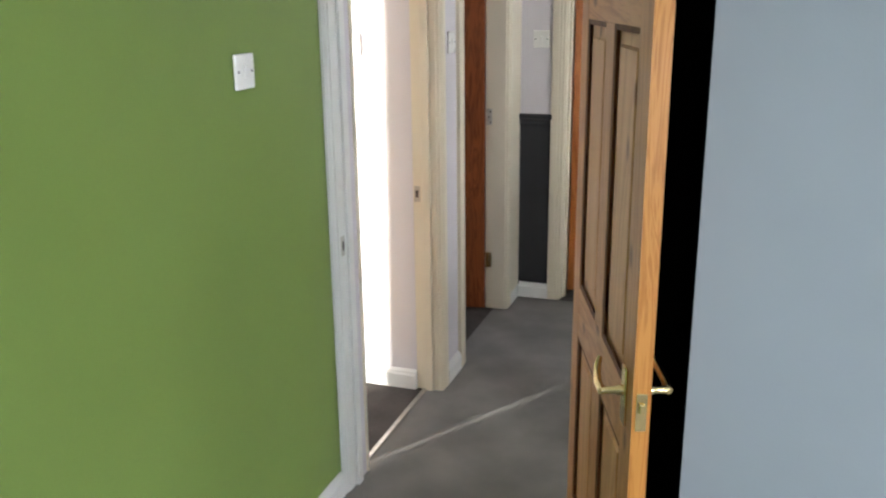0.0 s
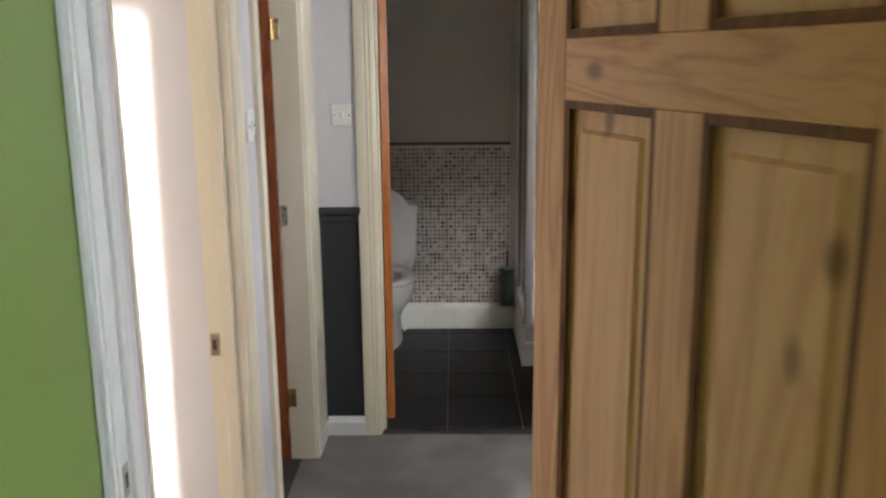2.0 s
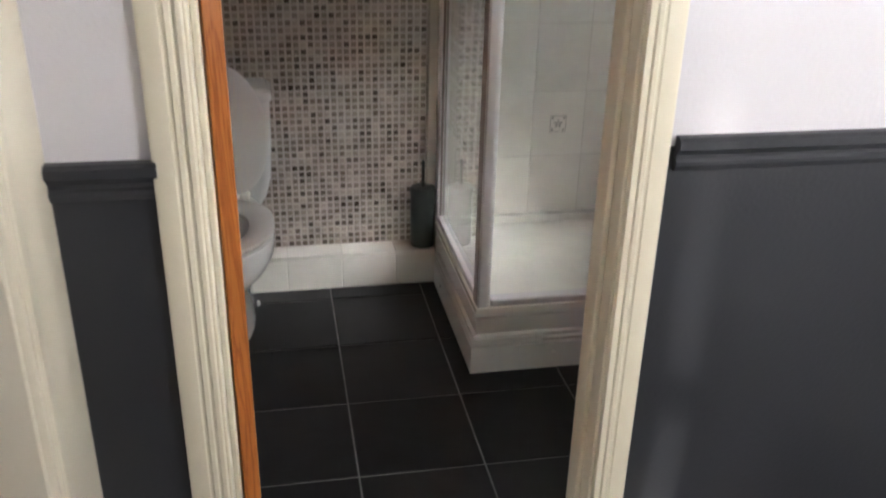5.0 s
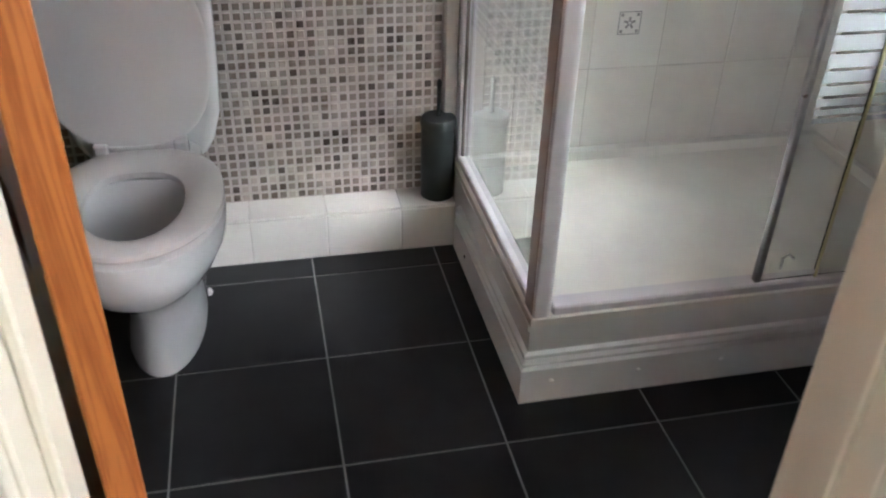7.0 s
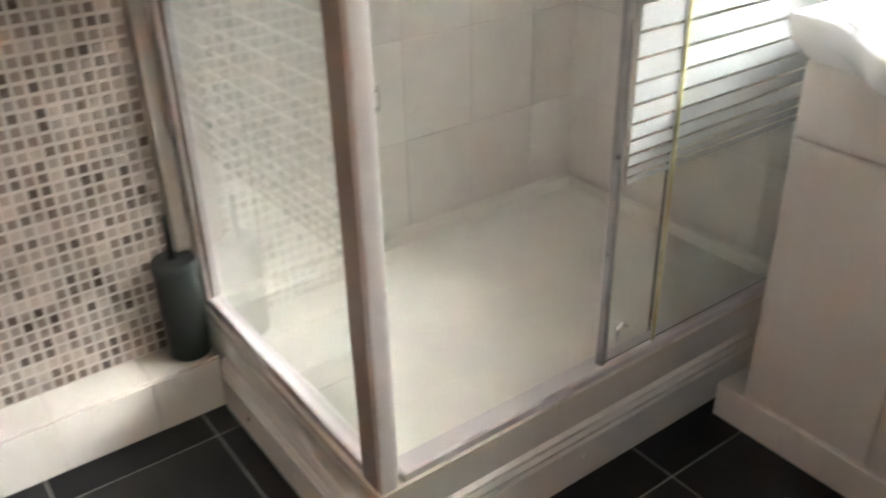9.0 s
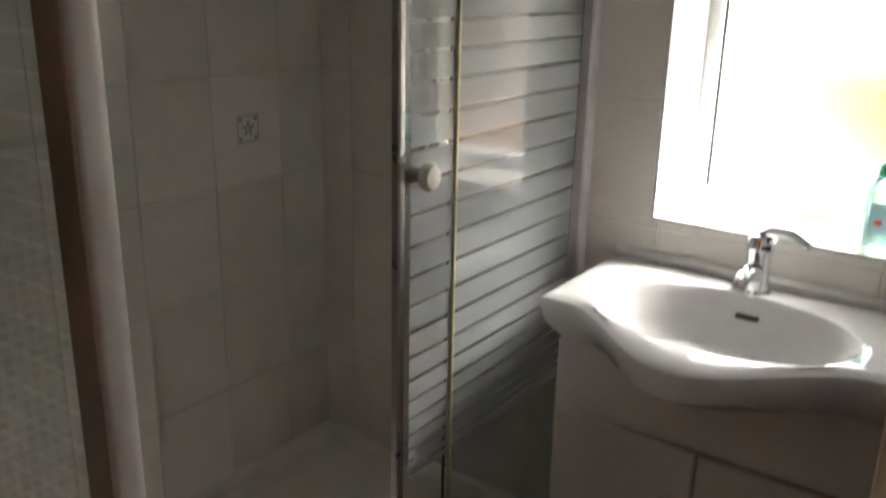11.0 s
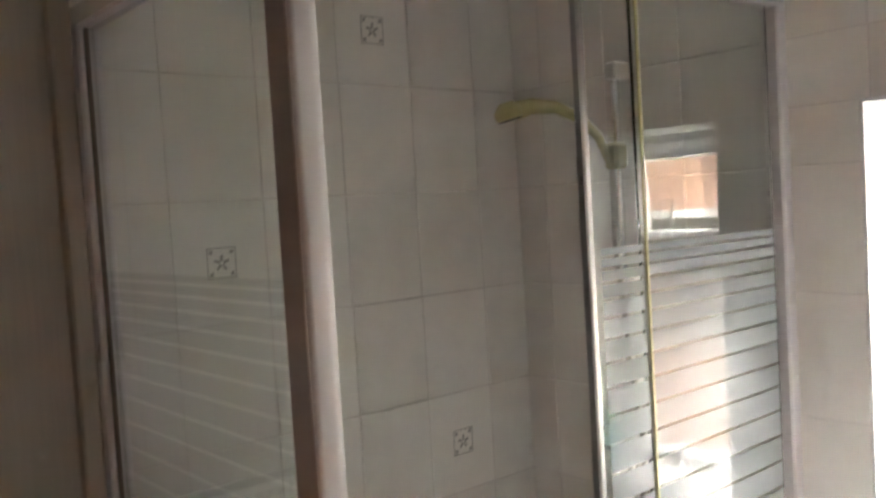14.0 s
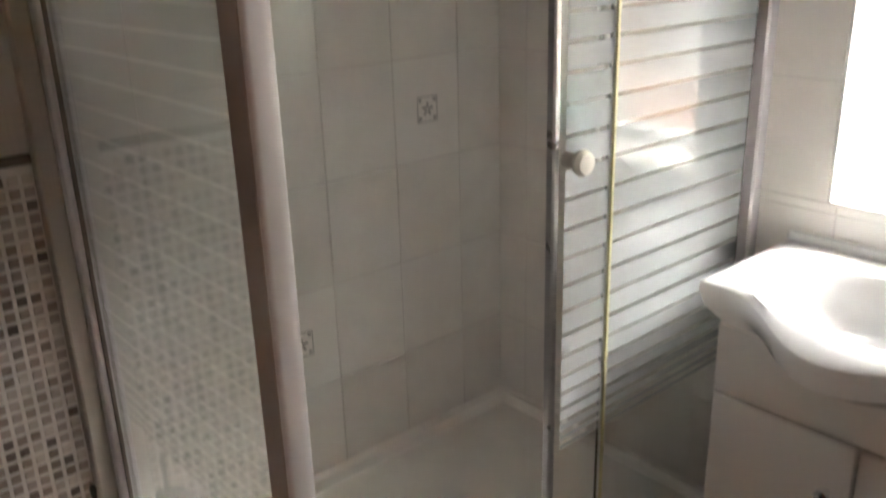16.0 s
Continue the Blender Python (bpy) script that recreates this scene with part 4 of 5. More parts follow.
def etched_panel(parent, axis, a0, a1, c, z0, z1, thick=0.006, face=-1, name="glass_pane"):
    """A glass pane in a plane of constant y ('x') or x ('y'), with etched stripes on one face."""
    def b(u0, u1, v0, v1, za, zb, bev=0.0):
        return boxes((u0, u1, v0, v1, za, zb), bevel=bev) if axis == "x" else boxes((v0, v1, u0, u1, za, zb), bevel=bev)
    g = part(name, b(a0, a1, c - thick / 2, c + thick / 2, z0, z1), M_GLASS, parent, "clear toughened glass pane")
    g.visible_shadow = False
    v = c + face * (thick / 2 + 0.0008)
    for za, zb in stripe_levels():
        e = new("etched_stripe", film(axis, a0 + 0.002, a1 - 0.002, v, za, zb))
        # side pane takes the fainter, shaded copy of the etching
        e.data.materials[0] = M_FROST_SHADED
        e.visible_shadow = False
        e.parent = g
    return g


def shower_enclosure():
    s = thing("shower_enclosure", (SX, SY, 0.232), "white framed glass shower enclosure with striped etching", "shower")
    z0, z1 = 0.232, TOP
    # corner post: rounded outer face
    sec, r = [(SX - 0.022, SY + 0.034)], 0.019
    for cx, a0 in ((SX - 0.022 + 0.006, 180), (SX + 0.020 - r, 270)):
        rr = 0.006 if a0 == 180 else r
        for i in range(9):
            a = radians(a0 + 90 * i / 8)
            sec.append((cx + rr * math.cos(a), SY - 0.022 + rr + rr * math.sin(a)))
    sec += [(SX + 0.020, SY + 0.014), (SX + 0.010, SY + 0.014), (SX + 0.010, SY + 0.034)]
    part("corner_post", loft(bmesh.new(), [[(x, y, z) for x, y in sec] for z in (z0, z1)]), M_ALU, s, "white coated round corner post", smooth=True)
    # thin strip added to colour the post's left face as shaded
    part("post_shade_strip", boxes((SX - 0.0245, SX - 0.0215, SY - 0.014, SY + 0.030, z0 + 0.002, z1 - 0.002), bevel=0.001), M_POST_SHADE, s, "brown strip colouring the post's shaded side")
    part("wall_channel", boxes((SX - 0.022, SX + 0.022, SB - 0.045, SB - 0.002, z0, z1), bevel=0.004), M_ALU, s)
    part("wall_channel", boxes((SR - 0.034, SR + 0.008, SY - 0.02, SY + 0.022, z0, z1), bevel=0.004), M_ALU, s)
    part("channel_gasket", boxes((SX - 0.0115, SX - 0.0035, SB - 0.050, SB - 0.0452, z0 + 0.022, z1 - 0.042), bevel=0.001), M_ALUD, s, "dark rubber gasket along the glass")
    part("top_rail", boxes((SX + 0.02, SR - 0.01, SY - 0.024, SY + 0.024, z1 - 0.042, z1), bevel=0.005), M_ALU, s)
    part("top_rail", boxes((SX - 0.022, SX + 0.022, SY + 0.02, SB - 0.02, z1 - 0.042, z1), bevel=0.005), M_ALU, s)
    part("bottom_rail", boxes((SX + 0.02, SR - 0.02, SY - 0.022, SY + 0.022, z0, z0 + 0.022), bevel=0.004), M_ALU, s)
    part("bottom_rail", boxes((SX - 0.02, SX + 0.02, SY + 0.03, SB - 0.03, z0, z0 + 0.022), bevel=0.004), M_ALU, s)
    etched_panel(s, "y", SY + 0.04, SB - 0.02, SX, z0 + 0.02, z1 - 0.04, face=1)
    # fixed pane at the wall, sliding door drawn across it
    fp = part("glass_pane", boxes((1.595, SR - 0.025, SY + 0.009, SY + 0.015, z0 + 0.02, z1 - 0.04)), M_GLASS, s, "clear fixed glass pane")
    fp.visible_shadow = False
    part("pane_seal", boxes((1.578, 1.585, SY - 0.0165, SY - 0.0122, z0 + 0.02, z1 - 0.04), bevel=0.001), M_SEAL, s, "yellowed clear edge seal")
    d = part("sliding_door", boxes((1.437, 1.452, SY - 0.016, SY + 0.001, z0 + 0.022, z1 - 0.042), bevel=0.003), M_SATIN, s, "silver stile of the sliding glass door")
    g = new("door_glass", mesh_of("door_glass", boxes((1.451, 1.99, SY - 0.011, SY - 0.005, z0 + 0.024, z1 - 0.044)), M_GLASS))
    g.parent = d
    g.visible_shadow = False
    for za, zb in stripe_levels():
        for xa, xb in ((1.469, 1.577), (1.586, 1.986)):
            e = new("etched_stripe", film("x", xa, xb, SY - 0.0115, za, zb))
            e.visible_shadow = False
            e.parent = d
    for y, sg in ((SY - 0.012, 1),):
        k = new("knob", mesh_of("knob", lathe(bmesh.new(), [(0.010, 0.02), (0.018, 0.026), (0.021, 0.034), (0.017, 0.042), (0, 0.045)], pose(1.470, y, 1.135, 90 * sg), 24), M_KNOB, True))
        k["label"] = "round white knob on a dark shank"
        st = new("knob_shank", mesh_of("knob_shank", lathe(bmesh.new(), [(0.013, 0), (0.012, 0.006), (0.011, 0.021)], pose(1.470, y, 1.135, 90 * sg), 20), M_STEEL, True))
        st.parent = d
        k.parent = d
    part("guide_hook", tube(bmesh.new(), [(1.52, SY + 0.026, z0 + 0.024), (1.52, SY + 0.028, z0 + 0.05), (1.535, SY + 0.03, z0 + 0.058), (1.55, SY + 0.03, z0 + 0.045)], 0.004, 8), M_CHROME, s, "small chrome door guide")


M_KNOB = mat("ivory_knob", (0.70, 0.68, 0.62), 0.2, var=0.04, scale=20)
shower_enclosure()


def shower_mixer():
    """Riser rail on the window wall, hose, handset and mixer body."""
    s = thing("shower_mixer", (2.04, 1.25, 1.0), "aged cream shower handset on a rail", "shower")
    x, y = 2.005, 1.23
    part("rail", lathe(bmesh.new(), [(0.010, 1.20), (0.010, 1.95)], Matrix.Translation((x, y, 0)), 12), M_CHROME, s, smooth=True)
    for z in (1.22, 1.93):
        part("bracket", boxes((x - 0.016, 2.046, y - 0.016, y + 0.016, z - 0.02, z + 0.02), bevel=0.005), M_PLASTIC, s)
    part("slider", boxes((x - 0.03, x + 0.015, y - 0.02, y + 0.02, 1.71, 1.77), bevel=0.008), M_CREAMPL, s)
    arm = [(1.985, 1.235, 1.72), (1.965, 1.25, 1.785), (1.93, 1.275, 1.83), (1.89, 1.30, 1.855), (1.845, 1.33, 1.860), (1.815, 1.35, 1.852)]
    part("handset", tube(bmesh.new(), arm, [0.010, 0.011, 0.013, 0.015, 0.019, 0.022], 14), M_CREAMPL, s, "curved yellowed cream shower handset", smooth=True)
    part("spray_head", lathe(bmesh.new(), [(0.018, 0.026), (0.032, 0.010), (0.034, 0.0), (0.031, -0.012), (0.0, -0.014)], pose(1.80, 1.36, 1.845, 0, -14, -35), 24), M_CREAMPL, s, "round shower head with dark face", smooth=True)
    part("spray_face", lathe(bmesh.new(), [(0.029, -0.013), (0.027, -0.016)], pose(1.80, 1.36, 1.845, 0, -14, -35), 24), M_BROWNTRIM, s)
    part("mixer_body", boxes((1.985, 2.046, 1.15, 1.31, 1.06, 1.12), bevel=0.014), M_CHROME, s)
    hose = [(1.99, 1.235, 1.71), (1.97, 1.22, 1.55), (1.965, 1.19, 1.3), (1.975, 1.17, 1.08), (1.98, 1.19, 0.95), (1.99, 1.225, 1.0), (2.0, 1.23, 1.06)]
    part("hose", tube(bmesh.new(), hose, 0.008, 10), M_STEEL, s, "ribbed steel shower hose", smooth=True)


shower_mixer()


# ---- bathroom: window ----
def bathroom_window():
    w = thing("window_1", (2.26, (WY0 + WY1) / 2, WZ0), "white plastic window, clear top light, obscured pane", "window", "", "structure")
    fx0, fx1 = 2.235, 2.30
    y0, y1, z0, z1 = WY0, WY1, WZ0, WZ1
    t = 0.032
    part("window_frame", boxes((fx0, fx1, y0, y0 + t, z0, z1), bevel=0.004), M_UPVC, w)
    part("window_frame", boxes((fx0, fx1, y1 - t, y1, z0, z1), bevel=0.004), M_UPVC, w)
    part("window_frame", boxes((fx0, fx1, y0 + t, y1 - t, z0, z0 + t), bevel=0.004), M_UPVC, w)
    part("window_frame", boxes((fx0, fx1, y0 + t, y1 - t, z1 - 0.022, z1), bevel=0.004), M_UPVC, w)
    part("transom", boxes((fx0, fx1, y0 + t, y1 - t, 1.455, 1.512), bevel=0.004), M_UPVC, w)
    sa0, sa1, sz0, sz1, q = y0 + t + 0.004, y1 - t - 0.004, 1.516, 1.776, 0.042
    sash = part("sash", boxes((fx0 - 0.012, fx1 - 0.01, sa0, sa0 + q, sz0, sz1), (fx0 - 0.012, fx1 - 0.01, sa1 - q, sa1, sz0, sz1),
                              (fx0 - 0.012, fx1 - 0.01, sa0 + q, sa1 - q, sz0, sz0 + q), (fx0 - 0.012, fx1 - 0.01, sa0 + q, sa1 - q, sz1 - q, sz1), bevel=0.005), M_UPVC, w, "white opening top sash")
    gk = part("gasket", boxes((fx0 + 0.004, fx0 + 0.008, sa0 - 0.004, sa0, sz0 - 0.004, sz1 + 0.004), (fx0 + 0.004, fx0 + 0.008, sa1, sa1 + 0.004, sz0 - 0.004, sz1 + 0.004),
                              (fx0 + 0.004, fx0 + 0.008, sa0, sa1, sz0 - 0.004, sz0), (fx0 + 0.004, fx0 + 0.008, sa0, sa1, sz1, sz1 + 0.004)), M_SLOT, w, "thin black gasket")
    p1 = part("pane", boxes((fx0 + 0.02, fx0 + 0.026, sa0 + q - 0.006, sa1 - q + 0.006, sz0 + q - 0.006, sz1 - q + 0.006)), M_CLEAR, w, "clear glass top light")
    p2 = part("pane", boxes((fx0 + 0.025, fx0 + 0.031, y0 + t - 0.005, y1 - t + 0.005, z0 + t - 0.005, 1.46)), M_OBSC, w, "obscured glass lower pane")
    p1.visible_shadow = p2.visible_shadow = False
    for ya in (y0 + t, y1 - t - 0.005):
        part("glazing_gasket", boxes((fx0 + 0.018, fx0 + 0.024, ya, ya + 0.005, z0 + t, 1.455)), M_SLOT, w)
    # stay handle, standing up and leaning
    part("handle_base", boxes((fx0 - 0.024, fx0 - 0.011, 0.425, 0.470, 1.525, 1.545), bevel=0.003), M_UPVC, w)
    part("handle_lever", tube(bmesh.new(), [(fx0 - 0.024, 0.466, 1.533), (fx0 - 0.034, 0.472, 1.56), (fx0 - 0.036, 0.482, 1.60), (fx0 - 0.036, 0.492, 1.64)], [0.011, 0.010, 0.008, 0.006], 10), M_UPVC, w, "white window lever handle", smooth=True)
    part("handle_peg", lathe(bmesh.new(), [(0.005, 0), (0.005, 0.012)], pose(fx0 - 0.012, 0.428, 1.535, 0, -90), 10), M_SLOT, w)
    part("window_sill", boxes((2.045, fx0, y0 + 0.001, y1 - 0.001, z0 - 0.003, z0 + 0.004), bevel=0.002), M_LTILE, w, "white tiled window sill")
    for ya, yb in ((y0 + 0.0005, y0 + 0.006), (y1 - 0.006, y1 - 0.0005)):
        part("reveal", boxes((2.045, fx0, ya, yb, z0 + 0.004, z1 - 0.006), bevel=0.001), M_UPVC, w, "white painted window reveal")
    part("reveal", boxes((2.045, fx0, y0 + 0.001, y1 - 0.001, z1 - 0.006, z1 - 0.0005)), M_UPVC, w, "white painted window reveal")


bathroom_window()


# ---- bathroom: vanity unit ----
VY0, VY1 = 0.19, 0.772


def vanity_outline(k, z, n=41, grow=0.0):
    """Counter outline: straight at the wall, with a swelling front."""
    pts = [(2.045, VY1 + grow + (VY0 - VY1 - 2 * grow) * i / 16, z) for i in range(17)]
    pts += [(2.045 - 0.3 * i / 8, VY0 - grow, z) for i in range(1, 8)]
    for i in range(n):
        u = i / (n - 1)
        y = VY0 - grow + (VY1 - VY0 + 2 * grow) * u
        s = (u - 0.5) * 2
        swell = 0.5 * (1 + math.cos(math.pi * min(1, abs(s) / 0.86)))
        pts.append((1.745 - grow - 0.155 * k * swell, y, z))
    pts += [(1.745 + 0.3 * i / 8, VY1 + grow, z) for i in range(1, 8)]
    return pts


def vanity():
    v = thing("vanity_cabinet", (1.9, 0.48, 0), "white two-door vanity cabinet below the window", "cabinet")
    part("carcass", boxes((1.79, 2.045, VY0 + 0.02, VY1 - 0.02, 0.075, 0.735), bevel=0.003), M_CAB, v)
    part("plinth", boxes((1.765, 2.045, VY0 + 0.02, 0.812, 0, 0.085), bevel=0.002), M_CAB, v)
    part("fascia", boxes((1.772, 1.79, VY0 + 0.022, VY1 - 0.022, 0.665, 0.80), bevel=0.003), M_CAB, v)
    ym = (VY0 + VY1) / 2
    for y0, y1, ky in ((VY0 + 0.022, ym - 0.0015, ym - 0.04), (ym + 0.0015, VY1 - 0.022, ym + 0.04)):
        d = part("door", boxes((1.772, 1.79, y0, y1, 0.085, 0.660), bevel=0.003), M_CAB, v)
        h = new("handle", mesh_of("handle", lathe(bmesh.new(), [(0.006, 0), (0.006, 0.012), (0.013, 0.018), (0.012, 0.026), (0, 0.029)], pose(1.772, ky, 0.56, 0, -90), 18), M_CHROME, True))
        h.parent = d
        h["label"] = "round chrome knob"
    b = thing("washbasin", (1.88, 0.48, 0.80), "white ceramic washbasin with a swelling front", "washbasin")
    bm = bmesh.new()
    n = 41
    rings = [vanity_outline(0.75, 0.80, n, -0.03), vanity_outline(1.0, 0.835, n, -0.004), vanity_outline(1.0, 0.868, n, 0.004), vanity_outline(1.0, 0.880, n, 0.002), vanity_outline(1.0, 0.886, n, -0.006)]
    vs = [[bm.verts.new(p) for p in r] for r in rings]
    m = len(vs[0])
    for a, c in zip(vs, vs[1:]):
        for i in range(m):
            bm.faces.new((a[i], a[(i + 1) % m], c[(i + 1) % m], c[i]))
    bm.faces.new(vs[0][::-1])
    # top deck between the rim and the bowl, then the bowl itself
    cx, cy = 1.815, 0.482

    def oval(rx, ry, z, dx=0.0):
        out = []
        for p in rings[-1]:
            a = math.atan2((p[1] - cy) / 0.29, (p[0] - cx) / 0.2)
            out.append((cx + dx + rx * math.cos(a), cy + ry * math.sin(a), z))
        return out
    inner = [oval(0.152, 0.222, 0.890), oval(0.145, 0.214, 0.889), oval(0.132, 0.198, 0.872), oval(0.118, 0.180, 0.835), oval(0.09, 0.14, 0.785), oval(0.045, 0.07, 0.762), oval(0.018, 0.018, 0.758)]
    prev = vs[-1]
    for r in inner:
        cur = [bm.verts.new(p) for p in r]
        for i in range(m):
            bm.faces.new((prev[i], prev[(i + 1) % m], cur[(i + 1) % m], cur[i]))
        prev = cur
    bm.faces.new(prev)
    part("basin", bm, M_CERAMIC, b, smooth=True)
    part("upstand", boxes((2.026, 2.046, VY0, VY1, 0.884, 0.905), bevel=0.006), M_CERAMIC, b)
    part("overflow", boxes((1.930, 1.942, 0.452, 0.492, 0.852, 0.860), bevel=0.002), M_SLOT, b, "dark overflow slot")
    part("waste", lathe(bmesh.new(), [(0.022, 0), (0.022, 0.003), (0.014, 0.004)], pose(cx, cy, 0.758), 20), M_CHROME, b, smooth=True)
    t = thing("basin_tap", (1.985, 0.482, 0.886), "chrome single-lever basin mixer tap", "tap")
    m = Matrix.Translation((1.985, 0.478, 0.886))
    part("body", lathe(bmesh.new(), [(0.027, 0), (0.027, 0.004), (0.022, 0.010), (0.021, 0.07), (0.024, 0.078), (0.024, 0.098), (0.018, 0.108), (0, 0.110)], m, 24), M_CHROME, t, smooth=True)
    part("spout", tube(bmesh.new(), [(1.975, 0.478, 0.925), (1.935, 0.478, 0.938), (1.895, 0.478, 0.936), (1.878, 0.478, 0.922)], [0.017, 0.015, 0.013, 0.012], 14), M_CHROME, t, smooth=True)
    part("lever", tube(bmesh.new(), [(1.992, 0.480, 0.990), (1.975, 0.455, 1.006), (1.955, 0.418, 1.009), (1.94, 0.388, 1.000)], [0.012, 0.014, 0.013, 0.008], 12), M_CHROME, t, smooth=True)


vanity()


def soap_bottle():
    s = thing("soap_dispenser", (2.12, 0.315, WZ0 + 0.004), "clear blue-green soap bottle with green pump", "soap dispenser")
    m = Matrix.Translation((2.12, 0.318, WZ0 + 0.0045))
    body = lathe(bmesh.new(), [(0.026, 0), (0.030, 0.006), (0.031, 0.05), (0.034, 0.085), (0.030, 0.105), (0.016, 0.120), (0.013, 0.126)], m, 24)
    bmesh.ops.scale(body, vec=(0.7, 1, 1), space=Matrix.Translation((-2.12, -0.318, 0)), verts=body.verts)
    part("bottle", body, M_SOAP, s, smooth=True)
    part("collar", lathe(bmesh.new(), [(0.015, 0.124), (0.016, 0.128), (0.014, 0.142), (0.007, 0.150), (0.005, 0.17)], m, 18), M_GREENPL, s, "green pump collar", smooth=True)
    part("nozzle", boxes((2.085, 2.13, 0.310, 0.326, WZ0 + 0.172, WZ0 + 0.184), bevel=0.003), M_PLASTIC, s, "white pump nozzle")
    part("label", boxes((2.0965, 2.0985, 0.302, 0.334, WZ0 + 0.03, WZ0 + 0.085), bevel=0.0006), M_LABEL, s, "pale blue label with a small red mark")
    part("label_mark", boxes((2.0955, 2.0968, 0.312, 0.324, WZ0 + 0.046, WZ0 + 0.054), bevel=0.0004), M_RED, s)


soap_bottle()


def extractor_fan():
    f = thing("extractor_fan", (2.045, 1.04, 2.18), "white wall extractor fan with round opening", "extractor fan")
    part("housing", boxes((2.0, 2.046, 0.955, 1.115, 2.13, 2.29), bevel=0.012), M_PLASTIC, f)
    part("ring", lathe(bmesh.new(), [(0.058, 0), (0.060, 0.004), (0.052, 0.008), (0.048, 0.002)], pose(2.001, 1.035, 2.21, 0, -90), 28), M_PLASTIC, f, smooth=True)
    part("opening", lathe(bmesh.new(), [(0.048, 0), (0.046, 0.003)], pose(2.0005, 1.035, 2.21, 0, -90), 28), M_SLOT, f, "dark round fan opening")


extractor_fan()

# ---- bathroom: mosaic, ledge and trim on the far wall ----
MY = 1.6
mosaic = solid("mosaic_panel", boxes((-0.45, 0.908, MY - 0.006, MY - 0.0005, 0.137, 1.105)), M_GROUTM, "stone mosaic panel in beige, grey and brown", "mosaic")
solid("mosaic_border", boxes((-0.45, 0.908, MY - 0.012, MY - 0.0006, 1.106, 1.124), bevel=0.002), M_BROWNTRIM, "dark brown border strip topping the mosaic", "border")
solid("wall_pipe_casing", boxes((0.909, 0.944, MY - 0.035, MY - 0.001, 0.137, CEIL), bevel=0.004), M_GREIGE, "narrow greige boxing beside the shower frame", "boxing")
ledge = thing("tiled_ledge", (0.3, 1.52, 0), "low boxed ledge in white tiles", "ledge", "", "structure")
part("ledge_core", boxes((-0.45, 0.935, 1.503, MY - 0.001, 0, 0.130)), M_GROUTW, ledge)

# ---- outside the window ----
solid("ground", boxes((-60, 90, -60, 60, -3.0, -2.72)), M_GRASS, "sunlit lawn beyond the house", "ground")


def neighbour_house():
    h = thing("neighbour_house", (11, -6.5, -2.72), "pink brick neighbouring house with tiled roof", "house")
    part("wall", boxes((7.5, 15, -11, -1.2, -2.72, 2.6)), M_PINKB, h)
    bm = bmesh.new()
    loft(bm, [[(7.2, y, 2.6), (15.3, y, 2.6), (11.2, y, 5.2)] for y in (-11.2, -1.0)])
    part("roof", bm, M_ROOF, h)
    for y in (-9.2, -6.6, -3.6):
        w = part("window", boxes((7.47, 7.52, y, y + 1.1, 0.2, 1.5)), M_UPVC, h)
        g = new("pane", mesh_of("pane", boxes((7.455, 7.468, y + 0.08, y + 1.02, 0.28, 1.42)), M_SLOT))
        g.parent = w


neighbour_house()


# bright hazy distance seen through the obscured pane: rows of crop and pale sky, on a glowing sheet that helps light
# the bathroom
bd = bpy.data.materials.new("glowing_distance")
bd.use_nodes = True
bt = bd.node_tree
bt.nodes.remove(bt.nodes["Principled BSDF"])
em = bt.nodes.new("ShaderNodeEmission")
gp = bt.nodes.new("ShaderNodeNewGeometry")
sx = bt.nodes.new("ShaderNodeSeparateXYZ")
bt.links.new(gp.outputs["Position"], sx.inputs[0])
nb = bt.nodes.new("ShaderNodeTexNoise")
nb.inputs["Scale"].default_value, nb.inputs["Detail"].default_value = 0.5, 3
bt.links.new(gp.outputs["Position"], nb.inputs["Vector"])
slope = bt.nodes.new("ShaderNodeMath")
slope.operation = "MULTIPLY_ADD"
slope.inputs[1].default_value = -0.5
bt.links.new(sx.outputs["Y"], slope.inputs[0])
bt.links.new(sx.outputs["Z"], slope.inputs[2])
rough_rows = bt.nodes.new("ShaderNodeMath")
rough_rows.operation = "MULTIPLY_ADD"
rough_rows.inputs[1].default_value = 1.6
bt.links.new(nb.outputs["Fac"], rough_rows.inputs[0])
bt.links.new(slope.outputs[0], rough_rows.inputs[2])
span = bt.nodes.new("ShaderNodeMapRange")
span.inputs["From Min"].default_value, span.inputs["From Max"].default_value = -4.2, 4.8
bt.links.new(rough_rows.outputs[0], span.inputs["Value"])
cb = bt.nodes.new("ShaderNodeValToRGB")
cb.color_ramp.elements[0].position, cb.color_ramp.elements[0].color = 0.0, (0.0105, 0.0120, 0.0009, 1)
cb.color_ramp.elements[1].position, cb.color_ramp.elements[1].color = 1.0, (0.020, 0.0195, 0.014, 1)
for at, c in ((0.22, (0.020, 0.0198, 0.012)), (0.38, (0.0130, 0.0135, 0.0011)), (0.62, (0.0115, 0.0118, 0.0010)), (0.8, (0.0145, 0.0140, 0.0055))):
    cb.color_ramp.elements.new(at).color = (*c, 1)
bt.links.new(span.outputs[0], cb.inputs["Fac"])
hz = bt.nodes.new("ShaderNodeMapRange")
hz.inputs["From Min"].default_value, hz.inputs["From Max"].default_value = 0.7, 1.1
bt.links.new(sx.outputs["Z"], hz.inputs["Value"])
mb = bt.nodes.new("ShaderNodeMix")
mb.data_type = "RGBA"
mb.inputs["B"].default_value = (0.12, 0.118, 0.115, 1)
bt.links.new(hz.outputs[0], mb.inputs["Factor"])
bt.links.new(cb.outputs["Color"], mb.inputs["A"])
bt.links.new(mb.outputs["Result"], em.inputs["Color"])
